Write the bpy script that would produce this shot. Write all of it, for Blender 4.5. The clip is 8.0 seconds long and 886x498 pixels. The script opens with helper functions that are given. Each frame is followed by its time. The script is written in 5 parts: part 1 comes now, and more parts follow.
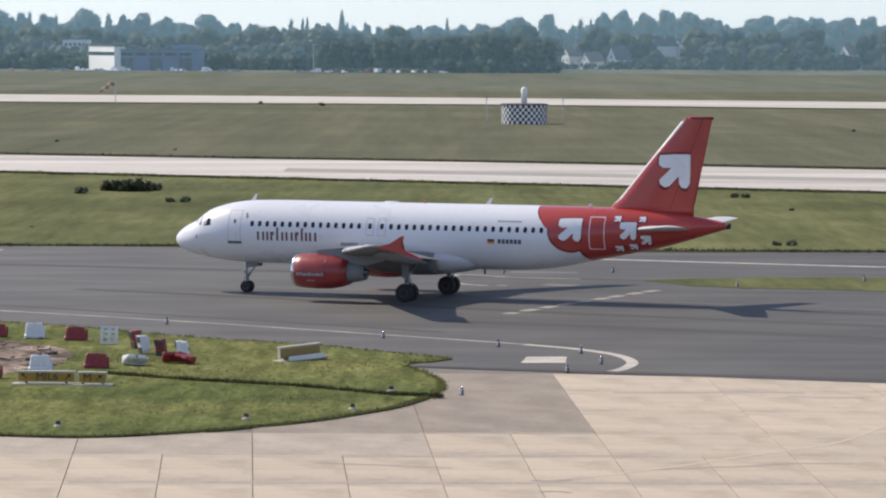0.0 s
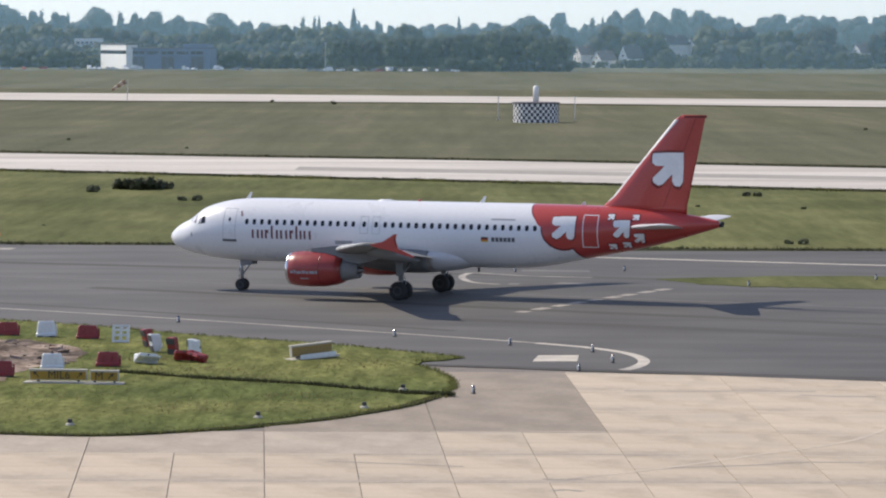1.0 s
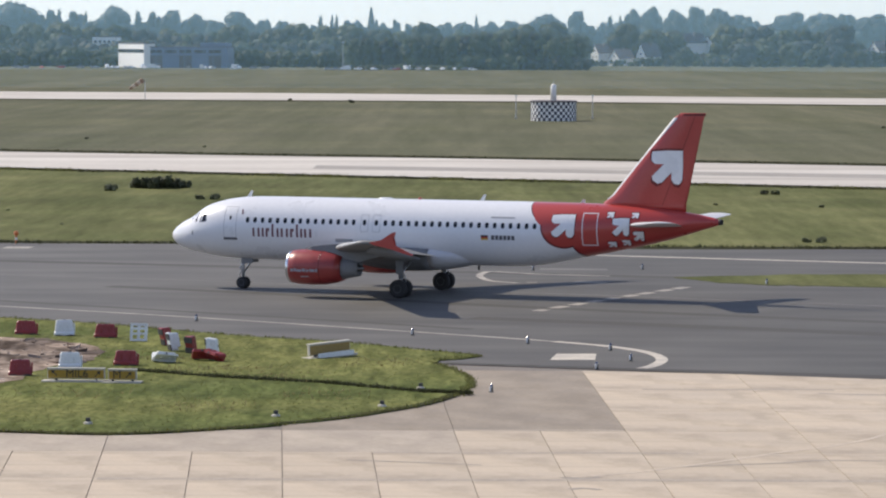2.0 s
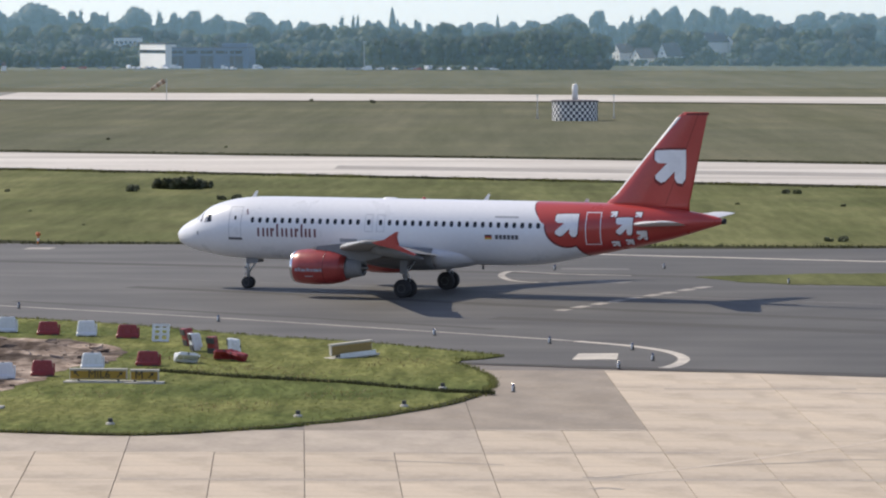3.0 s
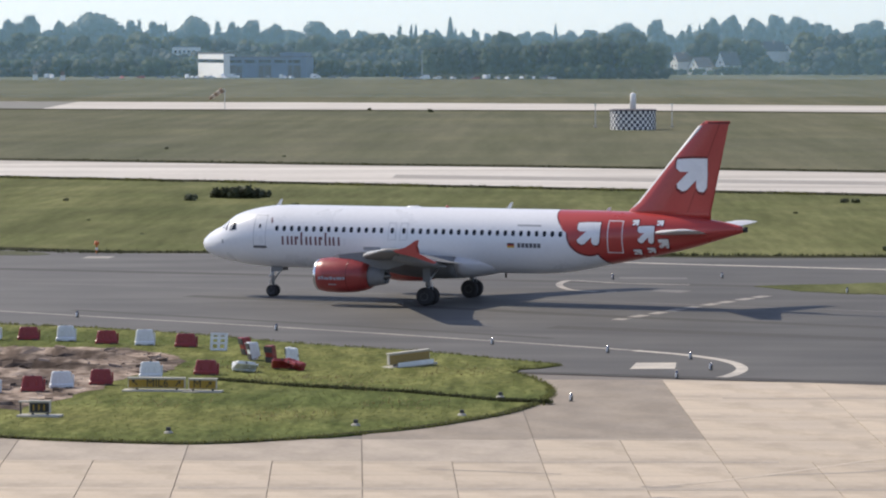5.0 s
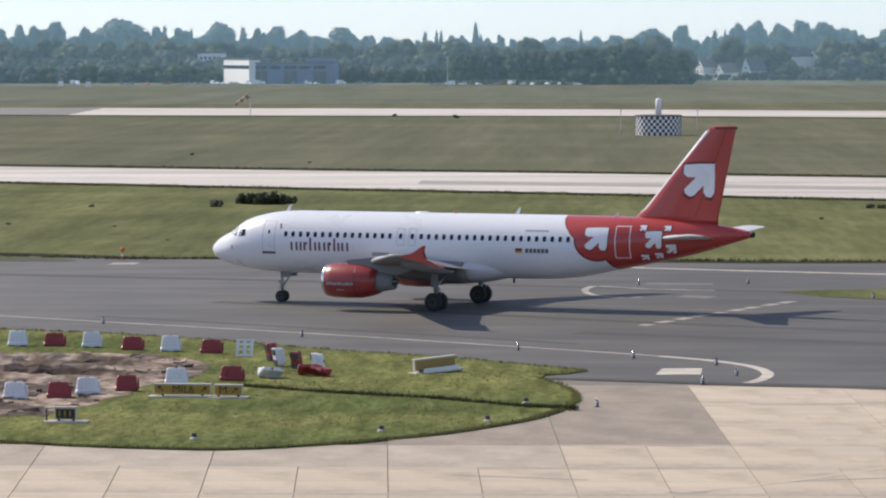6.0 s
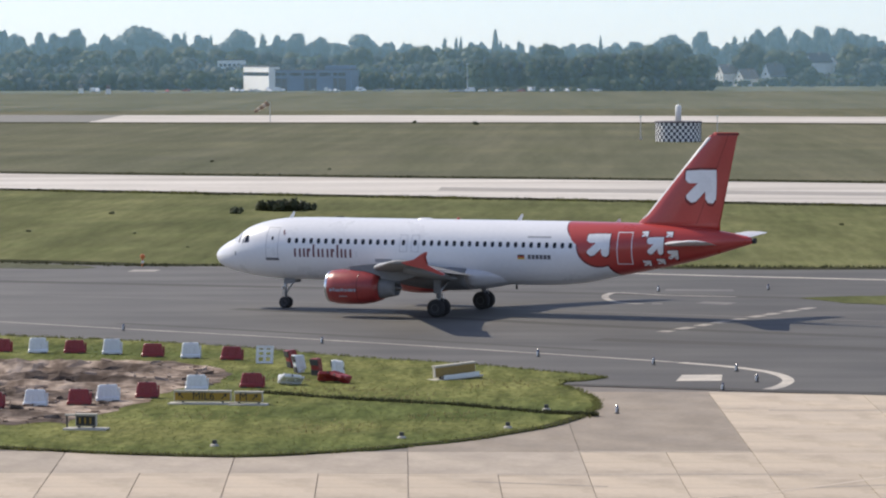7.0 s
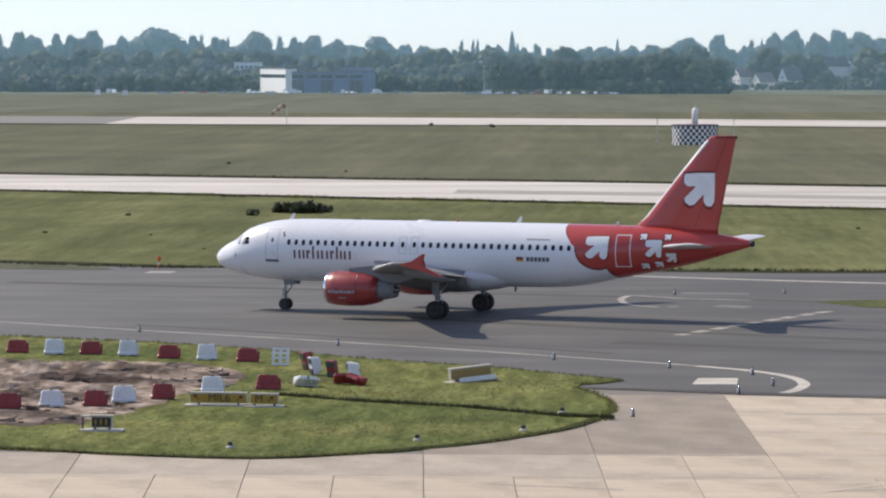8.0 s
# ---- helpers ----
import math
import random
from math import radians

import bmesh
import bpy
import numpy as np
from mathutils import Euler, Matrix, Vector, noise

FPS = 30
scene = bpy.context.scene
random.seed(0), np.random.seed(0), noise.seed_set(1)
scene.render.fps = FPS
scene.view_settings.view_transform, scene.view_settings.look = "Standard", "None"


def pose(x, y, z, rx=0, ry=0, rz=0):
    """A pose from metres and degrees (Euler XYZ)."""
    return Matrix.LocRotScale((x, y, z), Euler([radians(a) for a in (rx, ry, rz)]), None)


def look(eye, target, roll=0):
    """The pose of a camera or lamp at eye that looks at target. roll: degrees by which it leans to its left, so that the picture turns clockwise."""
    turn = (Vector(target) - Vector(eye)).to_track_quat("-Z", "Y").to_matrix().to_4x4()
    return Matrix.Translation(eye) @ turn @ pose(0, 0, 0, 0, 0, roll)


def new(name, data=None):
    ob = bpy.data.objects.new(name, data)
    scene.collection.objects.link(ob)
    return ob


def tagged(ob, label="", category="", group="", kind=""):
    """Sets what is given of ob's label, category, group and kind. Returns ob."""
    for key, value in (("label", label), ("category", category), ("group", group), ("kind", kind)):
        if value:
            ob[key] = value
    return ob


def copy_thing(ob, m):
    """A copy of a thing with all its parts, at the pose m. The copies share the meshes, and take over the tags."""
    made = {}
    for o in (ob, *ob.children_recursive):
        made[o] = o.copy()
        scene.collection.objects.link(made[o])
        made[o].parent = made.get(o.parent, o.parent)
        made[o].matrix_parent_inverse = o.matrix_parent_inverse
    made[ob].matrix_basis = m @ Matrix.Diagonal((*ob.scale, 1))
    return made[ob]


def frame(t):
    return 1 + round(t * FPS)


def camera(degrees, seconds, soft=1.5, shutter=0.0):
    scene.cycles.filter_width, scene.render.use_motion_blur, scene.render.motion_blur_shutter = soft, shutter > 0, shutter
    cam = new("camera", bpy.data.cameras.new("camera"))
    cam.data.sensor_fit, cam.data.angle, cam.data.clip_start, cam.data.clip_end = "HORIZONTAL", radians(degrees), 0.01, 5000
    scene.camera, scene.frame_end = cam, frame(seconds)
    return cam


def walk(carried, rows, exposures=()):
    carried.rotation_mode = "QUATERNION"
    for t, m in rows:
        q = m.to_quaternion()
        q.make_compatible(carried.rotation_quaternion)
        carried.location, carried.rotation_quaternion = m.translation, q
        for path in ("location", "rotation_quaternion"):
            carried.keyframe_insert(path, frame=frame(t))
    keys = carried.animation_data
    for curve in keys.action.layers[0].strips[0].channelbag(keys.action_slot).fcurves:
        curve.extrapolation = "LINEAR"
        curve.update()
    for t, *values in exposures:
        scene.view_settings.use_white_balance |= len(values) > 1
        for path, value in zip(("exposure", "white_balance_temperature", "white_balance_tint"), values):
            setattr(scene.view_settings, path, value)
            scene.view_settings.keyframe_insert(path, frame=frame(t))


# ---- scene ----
from mathutils import geometry

# camera on the viewing terrace, turning to follow the taxiing aircraft
EYE = Vector((0.0, 0.0, 16.53))
cam = camera(14.444, 8.0, soft=2.15)


def aim(yaw, down, roll):
    a, b = radians(yaw), radians(down)
    way = Vector((-math.sin(a) * math.cos(b), math.cos(a) * math.cos(b), -math.sin(b)))
    return look(EYE, EYE + way * 100, roll)


# seconds, turn to the left, tilt down, lean
TURNS = [
    (0, 0.000, 3.432, 0.212),
    (0.5, 0.066, 3.414, 0.243),
    (1, 0.192, 3.457, 0.212),
    (1.5, 0.335, 3.478, 0.207),
    (3, 0.839, 3.483, 0.010),
    (3.5, 1.066, 3.440, -0.011),
    (4, 1.309, 3.396, -0.044),
    (4.5, 1.548, 3.368, -0.021),
    (6, 2.208, 3.237, -0.107),
    (6.5, 2.364, 3.181, -0.139),
    (7, 2.535, 3.127, -0.203),
    (7.5, 2.670, 3.097, -0.164),
    (8, 2.800, 3.086, -0.032),]
walk(cam, [(t, aim(y, d, r)) for t, y, d, r in TURNS])

# ---- daylight: sun behind and to the left of the aircraft ----
SUN = Vector((-0.94, 0.565, 1.0)).normalized()
elevation = math.asin(SUN.z)
azimuth = math.atan2(SUN.x, SUN.y)
world = bpy.data.worlds.new("daylight")
scene.world = world
world.use_nodes = True
wn = world.node_tree.nodes
sky = wn.new("ShaderNodeTexSky")
sky.sky_type, sky.sun_disc = "NISHITA", False
sky.sun_elevation, sky.sun_rotation = elevation, azimuth
sky.air_density, sky.dust_density, sky.ozone_density = 1.0, 0.2, 2.0
wn["Background"].inputs["Strength"].default_value = 0.138
pale = wn.new("ShaderNodeHueSaturation")
pale.inputs["Saturation"].default_value = 0.62
tint = wn.new("ShaderNodeMix")
tint.data_type, tint.blend_type = "RGBA", "MULTIPLY"
tint.inputs[0].default_value, tint.inputs[7].default_value = 1, (0.94, 1.0, 1.20, 1)
world.node_tree.links.new(sky.outputs["Color"], pale.inputs["Color"])
world.node_tree.links.new(pale.outputs["Color"], tint.inputs[6])
world.node_tree.links.new(tint.outputs[2], wn["Background"].inputs["Color"])
sun_data = bpy.data.lights.new("sun", "SUN")
sun_data.energy, sun_data.angle, sun_data.color = 4.65, radians(0.6), (1.0, 0.89, 0.74)
sun = new("sun", sun_data)
sun.matrix_world = look(SUN * 400, (0, 0, 0))
scene.view_settings.exposure = 0.0


# ---- materials ----
def mat(name, base, rough=0.7, metal=0.0, vary=0.15, scale=3.0, fine=25.0, bump=0.0, second=None, spread=0.5,
        per_object=0.0, per_island=0.0, coat=0.0, stretch=(1, 1, 1), gloss=0.5):
    """Surface with a coarse and a fine noise in its colour, a little in its gloss, and fine relief."""
    m = bpy.data.materials.new(name)
    m.use_nodes = True
    nt = m.node_tree
    n, l = nt.nodes, nt.links
    b = n["Principled BSDF"]
    b.inputs["Metallic"].default_value = metal
    b.inputs["Coat Weight"].default_value = coat
    b.inputs["Specular IOR Level"].default_value = gloss
    co = n.new("ShaderNodeTexCoord")
    mp = n.new("ShaderNodeMapping")
    mp.inputs["Scale"].default_value = stretch
    l.new(co.outputs["Object"], mp.inputs["Vector"])
    big, small = n.new("ShaderNodeTexNoise"), n.new("ShaderNodeTexNoise")
    big.inputs["Scale"].default_value, big.inputs["Detail"].default_value = scale, 5
    small.inputs["Scale"].default_value, small.inputs["Detail"].default_value = fine, 4
    for t in (big, small):
        l.new(mp.outputs["Vector"], t.inputs["Vector"])
    second = second or tuple(c * (1 - vary) for c in base)
    ramp = n.new("ShaderNodeValToRGB")
    ramp.color_ramp.elements[0].position, ramp.color_ramp.elements[1].position = 0.5 - spread / 2, 0.5 + spread / 2
    ramp.color_ramp.elements[0].color, ramp.color_ramp.elements[1].color = (*second, 1), (*base, 1)
    l.new(big.outputs["Fac"], ramp.inputs["Fac"])
    val = n.new("ShaderNodeMapRange")
    val.inputs["From Min"].default_value, val.inputs["From Max"].default_value = 0.25, 0.75
    val.inputs["To Min"].default_value, val.inputs["To Max"].default_value = 1 - vary, 1 + vary
    l.new(small.outputs["Fac"], val.inputs["Value"])
    hsv = n.new("ShaderNodeHueSaturation")
    l.new(ramp.outputs["Color"], hsv.inputs["Color"])
    last = val.outputs["Result"]
    for amount, node, out in ((per_object, "ShaderNodeObjectInfo", "Random"), (per_island, "ShaderNodeNewGeometry", "Random Per Island")):
        if amount:
            r = n.new("ShaderNodeMapRange")
            r.inputs["To Min"].default_value, r.inputs["To Max"].default_value = 1 - amount, 1 + amount
            l.new(n.new(node).outputs[out], r.inputs["Value"])
            mul = n.new("ShaderNodeMath")
            mul.operation = "MULTIPLY"
            l.new(last, mul.inputs[0])
            l.new(r.outputs["Result"], mul.inputs[1])
            last = mul.outputs[0]
    l.new(last, hsv.inputs["Value"])
    l.new(hsv.outputs["Color"], b.inputs["Base Color"])
    rr = n.new("ShaderNodeMapRange")
    rr.inputs["To Min"].default_value, rr.inputs["To Max"].default_value = max(rough - 0.1, 0.02), min(rough + 0.1, 1)
    l.new(big.outputs["Fac"], rr.inputs["Value"])
    l.new(rr.outputs["Result"], b.inputs["Roughness"])
    if bump:
        bp = n.new("ShaderNodeBump")
        bp.inputs["Strength"].default_value, bp.inputs["Distance"].default_value = 0.6, bump
        l.new(small.outputs["Fac"], bp.inputs["Height"])
        l.new(bp.outputs["Normal"], b.inputs["Normal"])
    return m


def more_noise(m, scale, low, high, stretch=(1, 1, 1), a=0.35, b=0.65):
    """Multiplies a further noise into the colour of m: stains, streaks, patches drawn out to suit the view."""
    nt = m.node_tree
    n, l = nt.nodes, nt.links
    p = n["Principled BSDF"]
    src = p.inputs["Base Color"].links[0].from_socket
    co, mp, t = n.new("ShaderNodeTexCoord"), n.new("ShaderNodeMapping"), n.new("ShaderNodeTexNoise")
    mp.inputs["Scale"].default_value = stretch
    l.new(co.outputs["Object"], mp.inputs["Vector"])
    l.new(mp.outputs["Vector"], t.inputs["Vector"])
    t.inputs["Scale"].default_value, t.inputs["Detail"].default_value = scale, 4
    ramp = n.new("ShaderNodeValToRGB")
    ramp.color_ramp.elements[0].position, ramp.color_ramp.elements[1].position = a, b
    ramp.color_ramp.elements[0].color, ramp.color_ramp.elements[1].color = (*low, 1), (*high, 1)
    l.new(t.outputs["Fac"], ramp.inputs["Fac"])
    mx = n.new("ShaderNodeMix")
    mx.data_type, mx.blend_type = "RGBA", "MULTIPLY"
    mx.inputs[0].default_value = 1
    l.new(src, mx.inputs[6])
    l.new(ramp.outputs["Color"], mx.inputs[7])
    l.new(mx.outputs[2], p.inputs["Base Color"])
    return m


def tone_along_x(m, start, end, low, high):
    """Paler pavement at x = start, darker towards x = end, with a ragged passage between."""
    nt = m.node_tree
    n, l = nt.nodes, nt.links
    p = n["Principled BSDF"]
    src = p.inputs["Base Color"].links[0].from_socket
    co, xyz, noise = n.new("ShaderNodeTexCoord"), n.new("ShaderNodeSeparateXYZ"), n.new("ShaderNodeTexNoise")
    noise.inputs["Scale"].default_value, noise.inputs["Detail"].default_value = 0.06, 4
    l.new(co.outputs["Object"], xyz.inputs[0])
    l.new(co.outputs["Object"], noise.inputs["Vector"])
    shift = n.new("ShaderNodeMath")
    shift.operation, shift.inputs[1].default_value = "MULTIPLY_ADD", 30.0
    l.new(noise.outputs["Fac"], shift.inputs[0])
    l.new(xyz.outputs["X"], shift.inputs[2])
    tone = n.new("ShaderNodeMapRange")
    tone.inputs["From Min"].default_value, tone.inputs["From Max"].default_value = start + 15, end + 15
    tone.inputs["To Min"].default_value, tone.inputs["To Max"].default_value = high, low
    l.new(shift.outputs[0], tone.inputs["Value"])
    hsv = n.new("ShaderNodeHueSaturation")
    l.new(src, hsv.inputs["Color"])
    l.new(tone.outputs["Result"], hsv.inputs["Value"])
    l.new(hsv.outputs["Color"], p.inputs["Base Color"])
    return m


def leafy(m, share=0.45):
    """Lets light through thin leaves and blades."""
    nt = m.node_tree
    p = nt.nodes["Principled BSDF"]
    tr, mx = nt.nodes.new("ShaderNodeBsdfTranslucent"), nt.nodes.new("ShaderNodeMixShader")
    mx.inputs[0].default_value = share
    nt.links.new(p.inputs["Base Color"].links[0].from_socket, tr.inputs["Color"])
    nt.links.new(p.outputs["BSDF"], mx.inputs[1])
    nt.links.new(tr.outputs["BSDF"], mx.inputs[2])
    nt.links.new(mx.outputs[0], nt.nodes["Material Output"].inputs["Surface"])
    return m


RED = (0.42, 0.05, 0.042)
M_grass = mat("grass_field", (0.148, 0.147, 0.094), 0.9, vary=0.25, scale=0.05, fine=1.2, second=(0.130, 0.126, 0.086), bump=0.05, gloss=0.03)
more_noise(M_grass, 0.02, (0.86, 0.89, 0.9), (1.08, 1.06, 1.03), (0.5, 1, 1))
# patches drawn out along y to look round from the camera
more_noise(M_grass, 0.06, (0.84, 0.87, 0.84), (1.1, 1.08, 1.1), (1, 0.06, 1))
more_noise(M_grass, 0.3, (0.9, 0.92, 0.9), (1.07, 1.06, 1.05), (1, 0.05, 1))
M_verge = mat("verge_grass", (0.160, 0.176, 0.070), 0.9, vary=0.3, scale=0.25, fine=3.0, second=(0.132, 0.140, 0.058), bump=0.06, gloss=0.03)
# verge patches lengthened along y to suit the camera's low angle
more_noise(M_verge, 0.9, (0.66, 0.70, 0.60), (1.22, 1.2, 1.14), (1, 0.22, 1))
more_noise(M_verge, 3.0, (0.8, 0.82, 0.76), (1.16, 1.16, 1.12), (1, 0.25, 1))
more_noise(M_verge, 0.12, (0.72, 0.78, 0.72), (1.2, 1.12, 1.1), (0.5, 1, 1))
M_blade = leafy(mat("grass_blades", (0.14, 0.155, 0.05), 0.8, vary=0.2, scale=0.3, fine=4.0, second=(0.125, 0.12, 0.038), per_island=0.25))
M_near_field = mat("green_field_grass", (0.148, 0.158, 0.073), 0.9, vary=0.22, scale=0.12, fine=2.0, second=(0.126, 0.126, 0.06), bump=0.06, gloss=0.03)
more_noise(M_near_field, 0.05, (0.8, 0.83, 0.8), (1.12, 1.1, 1.08), (0.5, 1, 1))
# lengthened along y for the camera's view as well
more_noise(M_near_field, 0.16, (0.78, 0.8, 0.74), (1.14, 1.12, 1.1), (1, 0.1, 1))
more_noise(M_near_field, 0.9, (0.84, 0.86, 0.82), (1.1, 1.1, 1.08), (1, 0.1, 1))
M_asphalt = mat("asphalt", (0.142, 0.137, 0.128), 0.8, vary=0.12, scale=0.15, fine=8.0, second=(0.104, 0.099, 0.092), bump=0.004, gloss=0.25)
more_noise(M_asphalt, 0.25, (0.82, 0.82, 0.83), (1.08, 1.08, 1.07), (0.25, 1, 1))
tone_along_x(M_asphalt, -45, 22, 0.84, 1.12)
M_old_asphalt = mat("old_asphalt", (0.23, 0.225, 0.19), 0.9, vary=0.12, scale=0.3, fine=6.0, second=(0.16, 0.15, 0.14), bump=0.004)
M_concrete = mat("apron_concrete", (0.52, 0.43, 0.32), 0.85, vary=0.06, scale=0.25, fine=5.0, second=(0.43, 0.365, 0.29), per_object=0.05, bump=0.003, gloss=0.3)
more_noise(M_concrete, 0.45, (0.80, 0.79, 0.78), (1.05, 1.05, 1.05), (1, 0.6, 1), 0.3, 0.5)
more_noise(M_concrete, 0.3, (0.86, 0.86, 0.86), (1.04, 1.04, 1.04), (0.2, 1.8, 1), 0.3, 0.55)
M_joint = mat("joint_filler", (0.20, 0.175, 0.15), 0.9, vary=0.2, scale=1, fine=8)
M_runway = mat("runway_concrete", (0.62, 0.58, 0.52), 0.85, vary=0.08, scale=0.06, fine=0.8, second=(0.52, 0.485, 0.43))
more_noise(M_runway, 0.06, (0.72, 0.70, 0.68), (1.06, 1.06, 1.06), (0.15, 1.5, 1))
M_paint = mat("marking_paint", (0.62, 0.56, 0.46), 0.75, vary=0.2, scale=0.6, fine=5, second=(0.36, 0.33, 0.29))
M_soil = mat("bare_soil", (0.43, 0.35, 0.285), 0.95, vary=0.35, scale=0.45, fine=2.5, second=(0.21, 0.172, 0.145), bump=0.12, per_island=0.3, gloss=0.05)
more_noise(M_soil, 0.35, (0.42, 0.41, 0.42), (1.3, 1.28, 1.25), (0.6, 0.7, 1), 0.4, 0.6)
more_noise(M_soil, 1.3, (0.6, 0.57, 0.55), (1.2, 1.2, 1.2), (0.8, 0.5, 1), 0.4, 0.6)
M_white = mat("white_paint", (0.80, 0.80, 0.81), 0.28, vary=0.03, scale=0.6, fine=5, coat=0.3)
M_red = mat("red_paint", RED, 0.32, vary=0.06, scale=0.8, fine=6, coat=0.3)
M_cowl = mat("darker_red_paint", (0.33, 0.042, 0.038), 0.36, vary=0.12, scale=0.9, fine=6, second=(0.24, 0.032, 0.03), coat=0.2)
M_wing = mat("wing_grey_paint", (0.20, 0.205, 0.215), 0.6, vary=0.08, scale=1.2, fine=8)
M_slat = mat("slat_paint", (0.40, 0.405, 0.41), 0.4, vary=0.06, scale=1.2, fine=8)
M_metal = mat("bare_metal", (0.72, 0.72, 0.73), 0.22, metal=1.0, vary=0.05, scale=2, fine=12)
M_hot = mat("exhaust_metal", (0.24, 0.245, 0.26), 0.4, metal=1.0, vary=0.2, scale=3, fine=15)
M_dark = mat("dark_recess", (0.02, 0.02, 0.022), 0.6, vary=0.1, scale=3, fine=10)
M_glass = mat("cabin_glass", (0.012, 0.014, 0.02), 0.12, vary=0.1, scale=3, fine=10)
M_tyre = mat("tyre_rubber", (0.028, 0.028, 0.03), 0.8, vary=0.2, scale=5, fine=25)
M_strut = mat("strut_metal", (0.50, 0.51, 0.52), 0.4, metal=0.5, vary=0.12, scale=6, fine=30)
M_title = mat("title_lettering", (0.13, 0.035, 0.05), 0.4, vary=0.05, scale=3, fine=10)
M_line = mat("panel_line", (0.33, 0.34, 0.37), 0.5, vary=0.05, scale=3, fine=10)
M_deepred = mat("dark_red_trim", (0.16, 0.012, 0.012), 0.4, vary=0.08, scale=3, fine=10)
M_gold = mat("flag_gold", (0.6, 0.4, 0.05), 0.5, vary=0.05)


# ---- building helpers ----
def mesh_of(name, bm, material, smooth=True):
    bmesh.ops.recalc_face_normals(bm, faces=bm.faces[:])
    me = bpy.data.meshes.new(name)
    bm.to_mesh(me)
    bm.free()
    if smooth:
        me.shade_smooth()
    for m in material if isinstance(material, (list, tuple)) else (material,):
        me.materials.append(m)
    return me


def part(name, bm, material, parent, label="", smooth=False, at=None):
    me = bm if isinstance(bm, bpy.types.Mesh) else mesh_of(name, bm, material, smooth)
    ob = new(name, me)
    ob.parent = parent
    if at is not None:
        ob.matrix_basis = at
    return tagged(ob, label) if label else ob


def thing(name, m, label, category, group="", kind=""):
    ob = new(name)
    ob.empty_display_size = 0.5
    ob.matrix_world = m
    return tagged(ob, label, category, group, kind)


def add_box(bm, x0, x1, y0, y1, z0, z1, bevel=0.0):
    vs = [bm.verts.new((x, y, z)) for x in (x0, x1) for y in (y0, y1) for z in (z0, z1)]
    fs = [bm.faces.new([vs[i] for i in q]) for q in ((0, 1, 3, 2), (4, 6, 7, 5), (0, 4, 5, 1), (2, 3, 7, 6), (0, 2, 6, 4), (1, 5, 7, 3))]
    if bevel:
        bmesh.ops.bevel(bm, geom=list({e for f in fs for e in f.edges}), offset=bevel, segments=2, affect="EDGES", profile=0.5)
    return vs


def box(x0, x1, y0, y1, z0, z1, bevel=0.0):
    bm = bmesh.new()
    add_box(bm, x0, x1, y0, y1, z0, z1, bevel)
    return bm


def add_loft(bm, rings, cap=True):
    rows = [[bm.verts.new(p) for p in r] for r in rings]
    n = len(rows[0])
    for a, b in zip(rows, rows[1:]):
        for i in range(n):
            bm.faces.new((a[i], a[(i + 1) % n], b[(i + 1) % n], b[i]))
    if cap:
        bm.faces.new(rows[0])
        bm.faces.new(rows[-1])
    return bm


def loft(rings, cap=True):
    return add_loft(bmesh.new(), rings, cap)


def tube(bm, a, b, r0, r1=None, n=10):
    """A round bar from a to b."""
    a, b = Vector(a), Vector(b)
    q = (b - a).to_track_quat("Z", "Y")
    r1 = r0 if r1 is None else r1
    ring = lambda c, r: [c + q @ Vector((r * math.cos(k * math.tau / n), r * math.sin(k * math.tau / n), 0)) for k in range(n)]
    return add_loft(bm, [ring(a, r0), ring(b, r1)])


def turned(profile, n=32, axis="X"):
    """A solid of revolution from (along, radius) pairs."""
    rings = []
    for u, r in profile:
        ring = []
        for k in range(n):
            c, s = r * math.cos(k * math.tau / n), r * math.sin(k * math.tau / n)
            ring.append({"X": (u, c, s), "Y": (c, u, s), "Z": (c, s, u)}[axis])
        rings.append(ring)
    return loft(rings)


def smooth_curve(table, x):
    """Catmull-Rom reading of a table of (x, values...)."""
    i = max(0, min(len(table) - 2, next((k for k in range(len(table) - 1) if table[k + 1][0] >= x), len(table) - 2)))
    p1, p2 = table[i], table[i + 1]
    p0, p3 = table[max(i - 1, 0)], table[min(i + 2, len(table) - 1)]
    h = p2[0] - p1[0]
    u = (x - p1[0]) / h
    out = []
    for k in range(1, len(p1)):
        m1 = (p2[k] - p0[k]) / max(p2[0] - p0[0], 1e-6) * h
        m2 = (p3[k] - p1[k]) / max(p3[0] - p1[0], 1e-6) * h
        out.append((2 * u**3 - 3 * u**2 + 1) * p1[k] + (u**3 - 2 * u**2 + u) * m1 + (3 * u**2 - 2 * u**3) * p2[k] + (u**3 - u**2) * m2)
    return out


# ---- ground: one grass sheet to the horizon, pavements on it ----
def flat_mesh(name, bm, material):
    """A level mesh whose faces all look up."""
    bm.normal_update()
    for f in bm.faces:
        if f.normal.z < -0.5:
            f.normal_flip()
    me = bpy.data.meshes.new(name)
    bm.to_mesh(me)
    bm.free()
    me.materials.append(material)
    return me


def sheet(name, outline, z, material, label, category, thick=0.0):
    bm = bmesh.new()
    vs = [bm.verts.new((x, y, z)) for x, y in outline]
    for t in geometry.tessellate_polygon([[Vector((x, y, 0)) for x, y in outline]]):
        bm.faces.new([vs[k] for k in t])
    if thick:
        low = [bm.verts.new((x, y, z - thick)) for x, y in outline]
        for k in range(len(vs)):
            n = (k + 1) % len(vs)
            bm.faces.new((vs[k], low[k], low[n], vs[n]))
    ob = new(name, flat_mesh(name, bm, material))
    return tagged(ob, label, category, kind="structure")


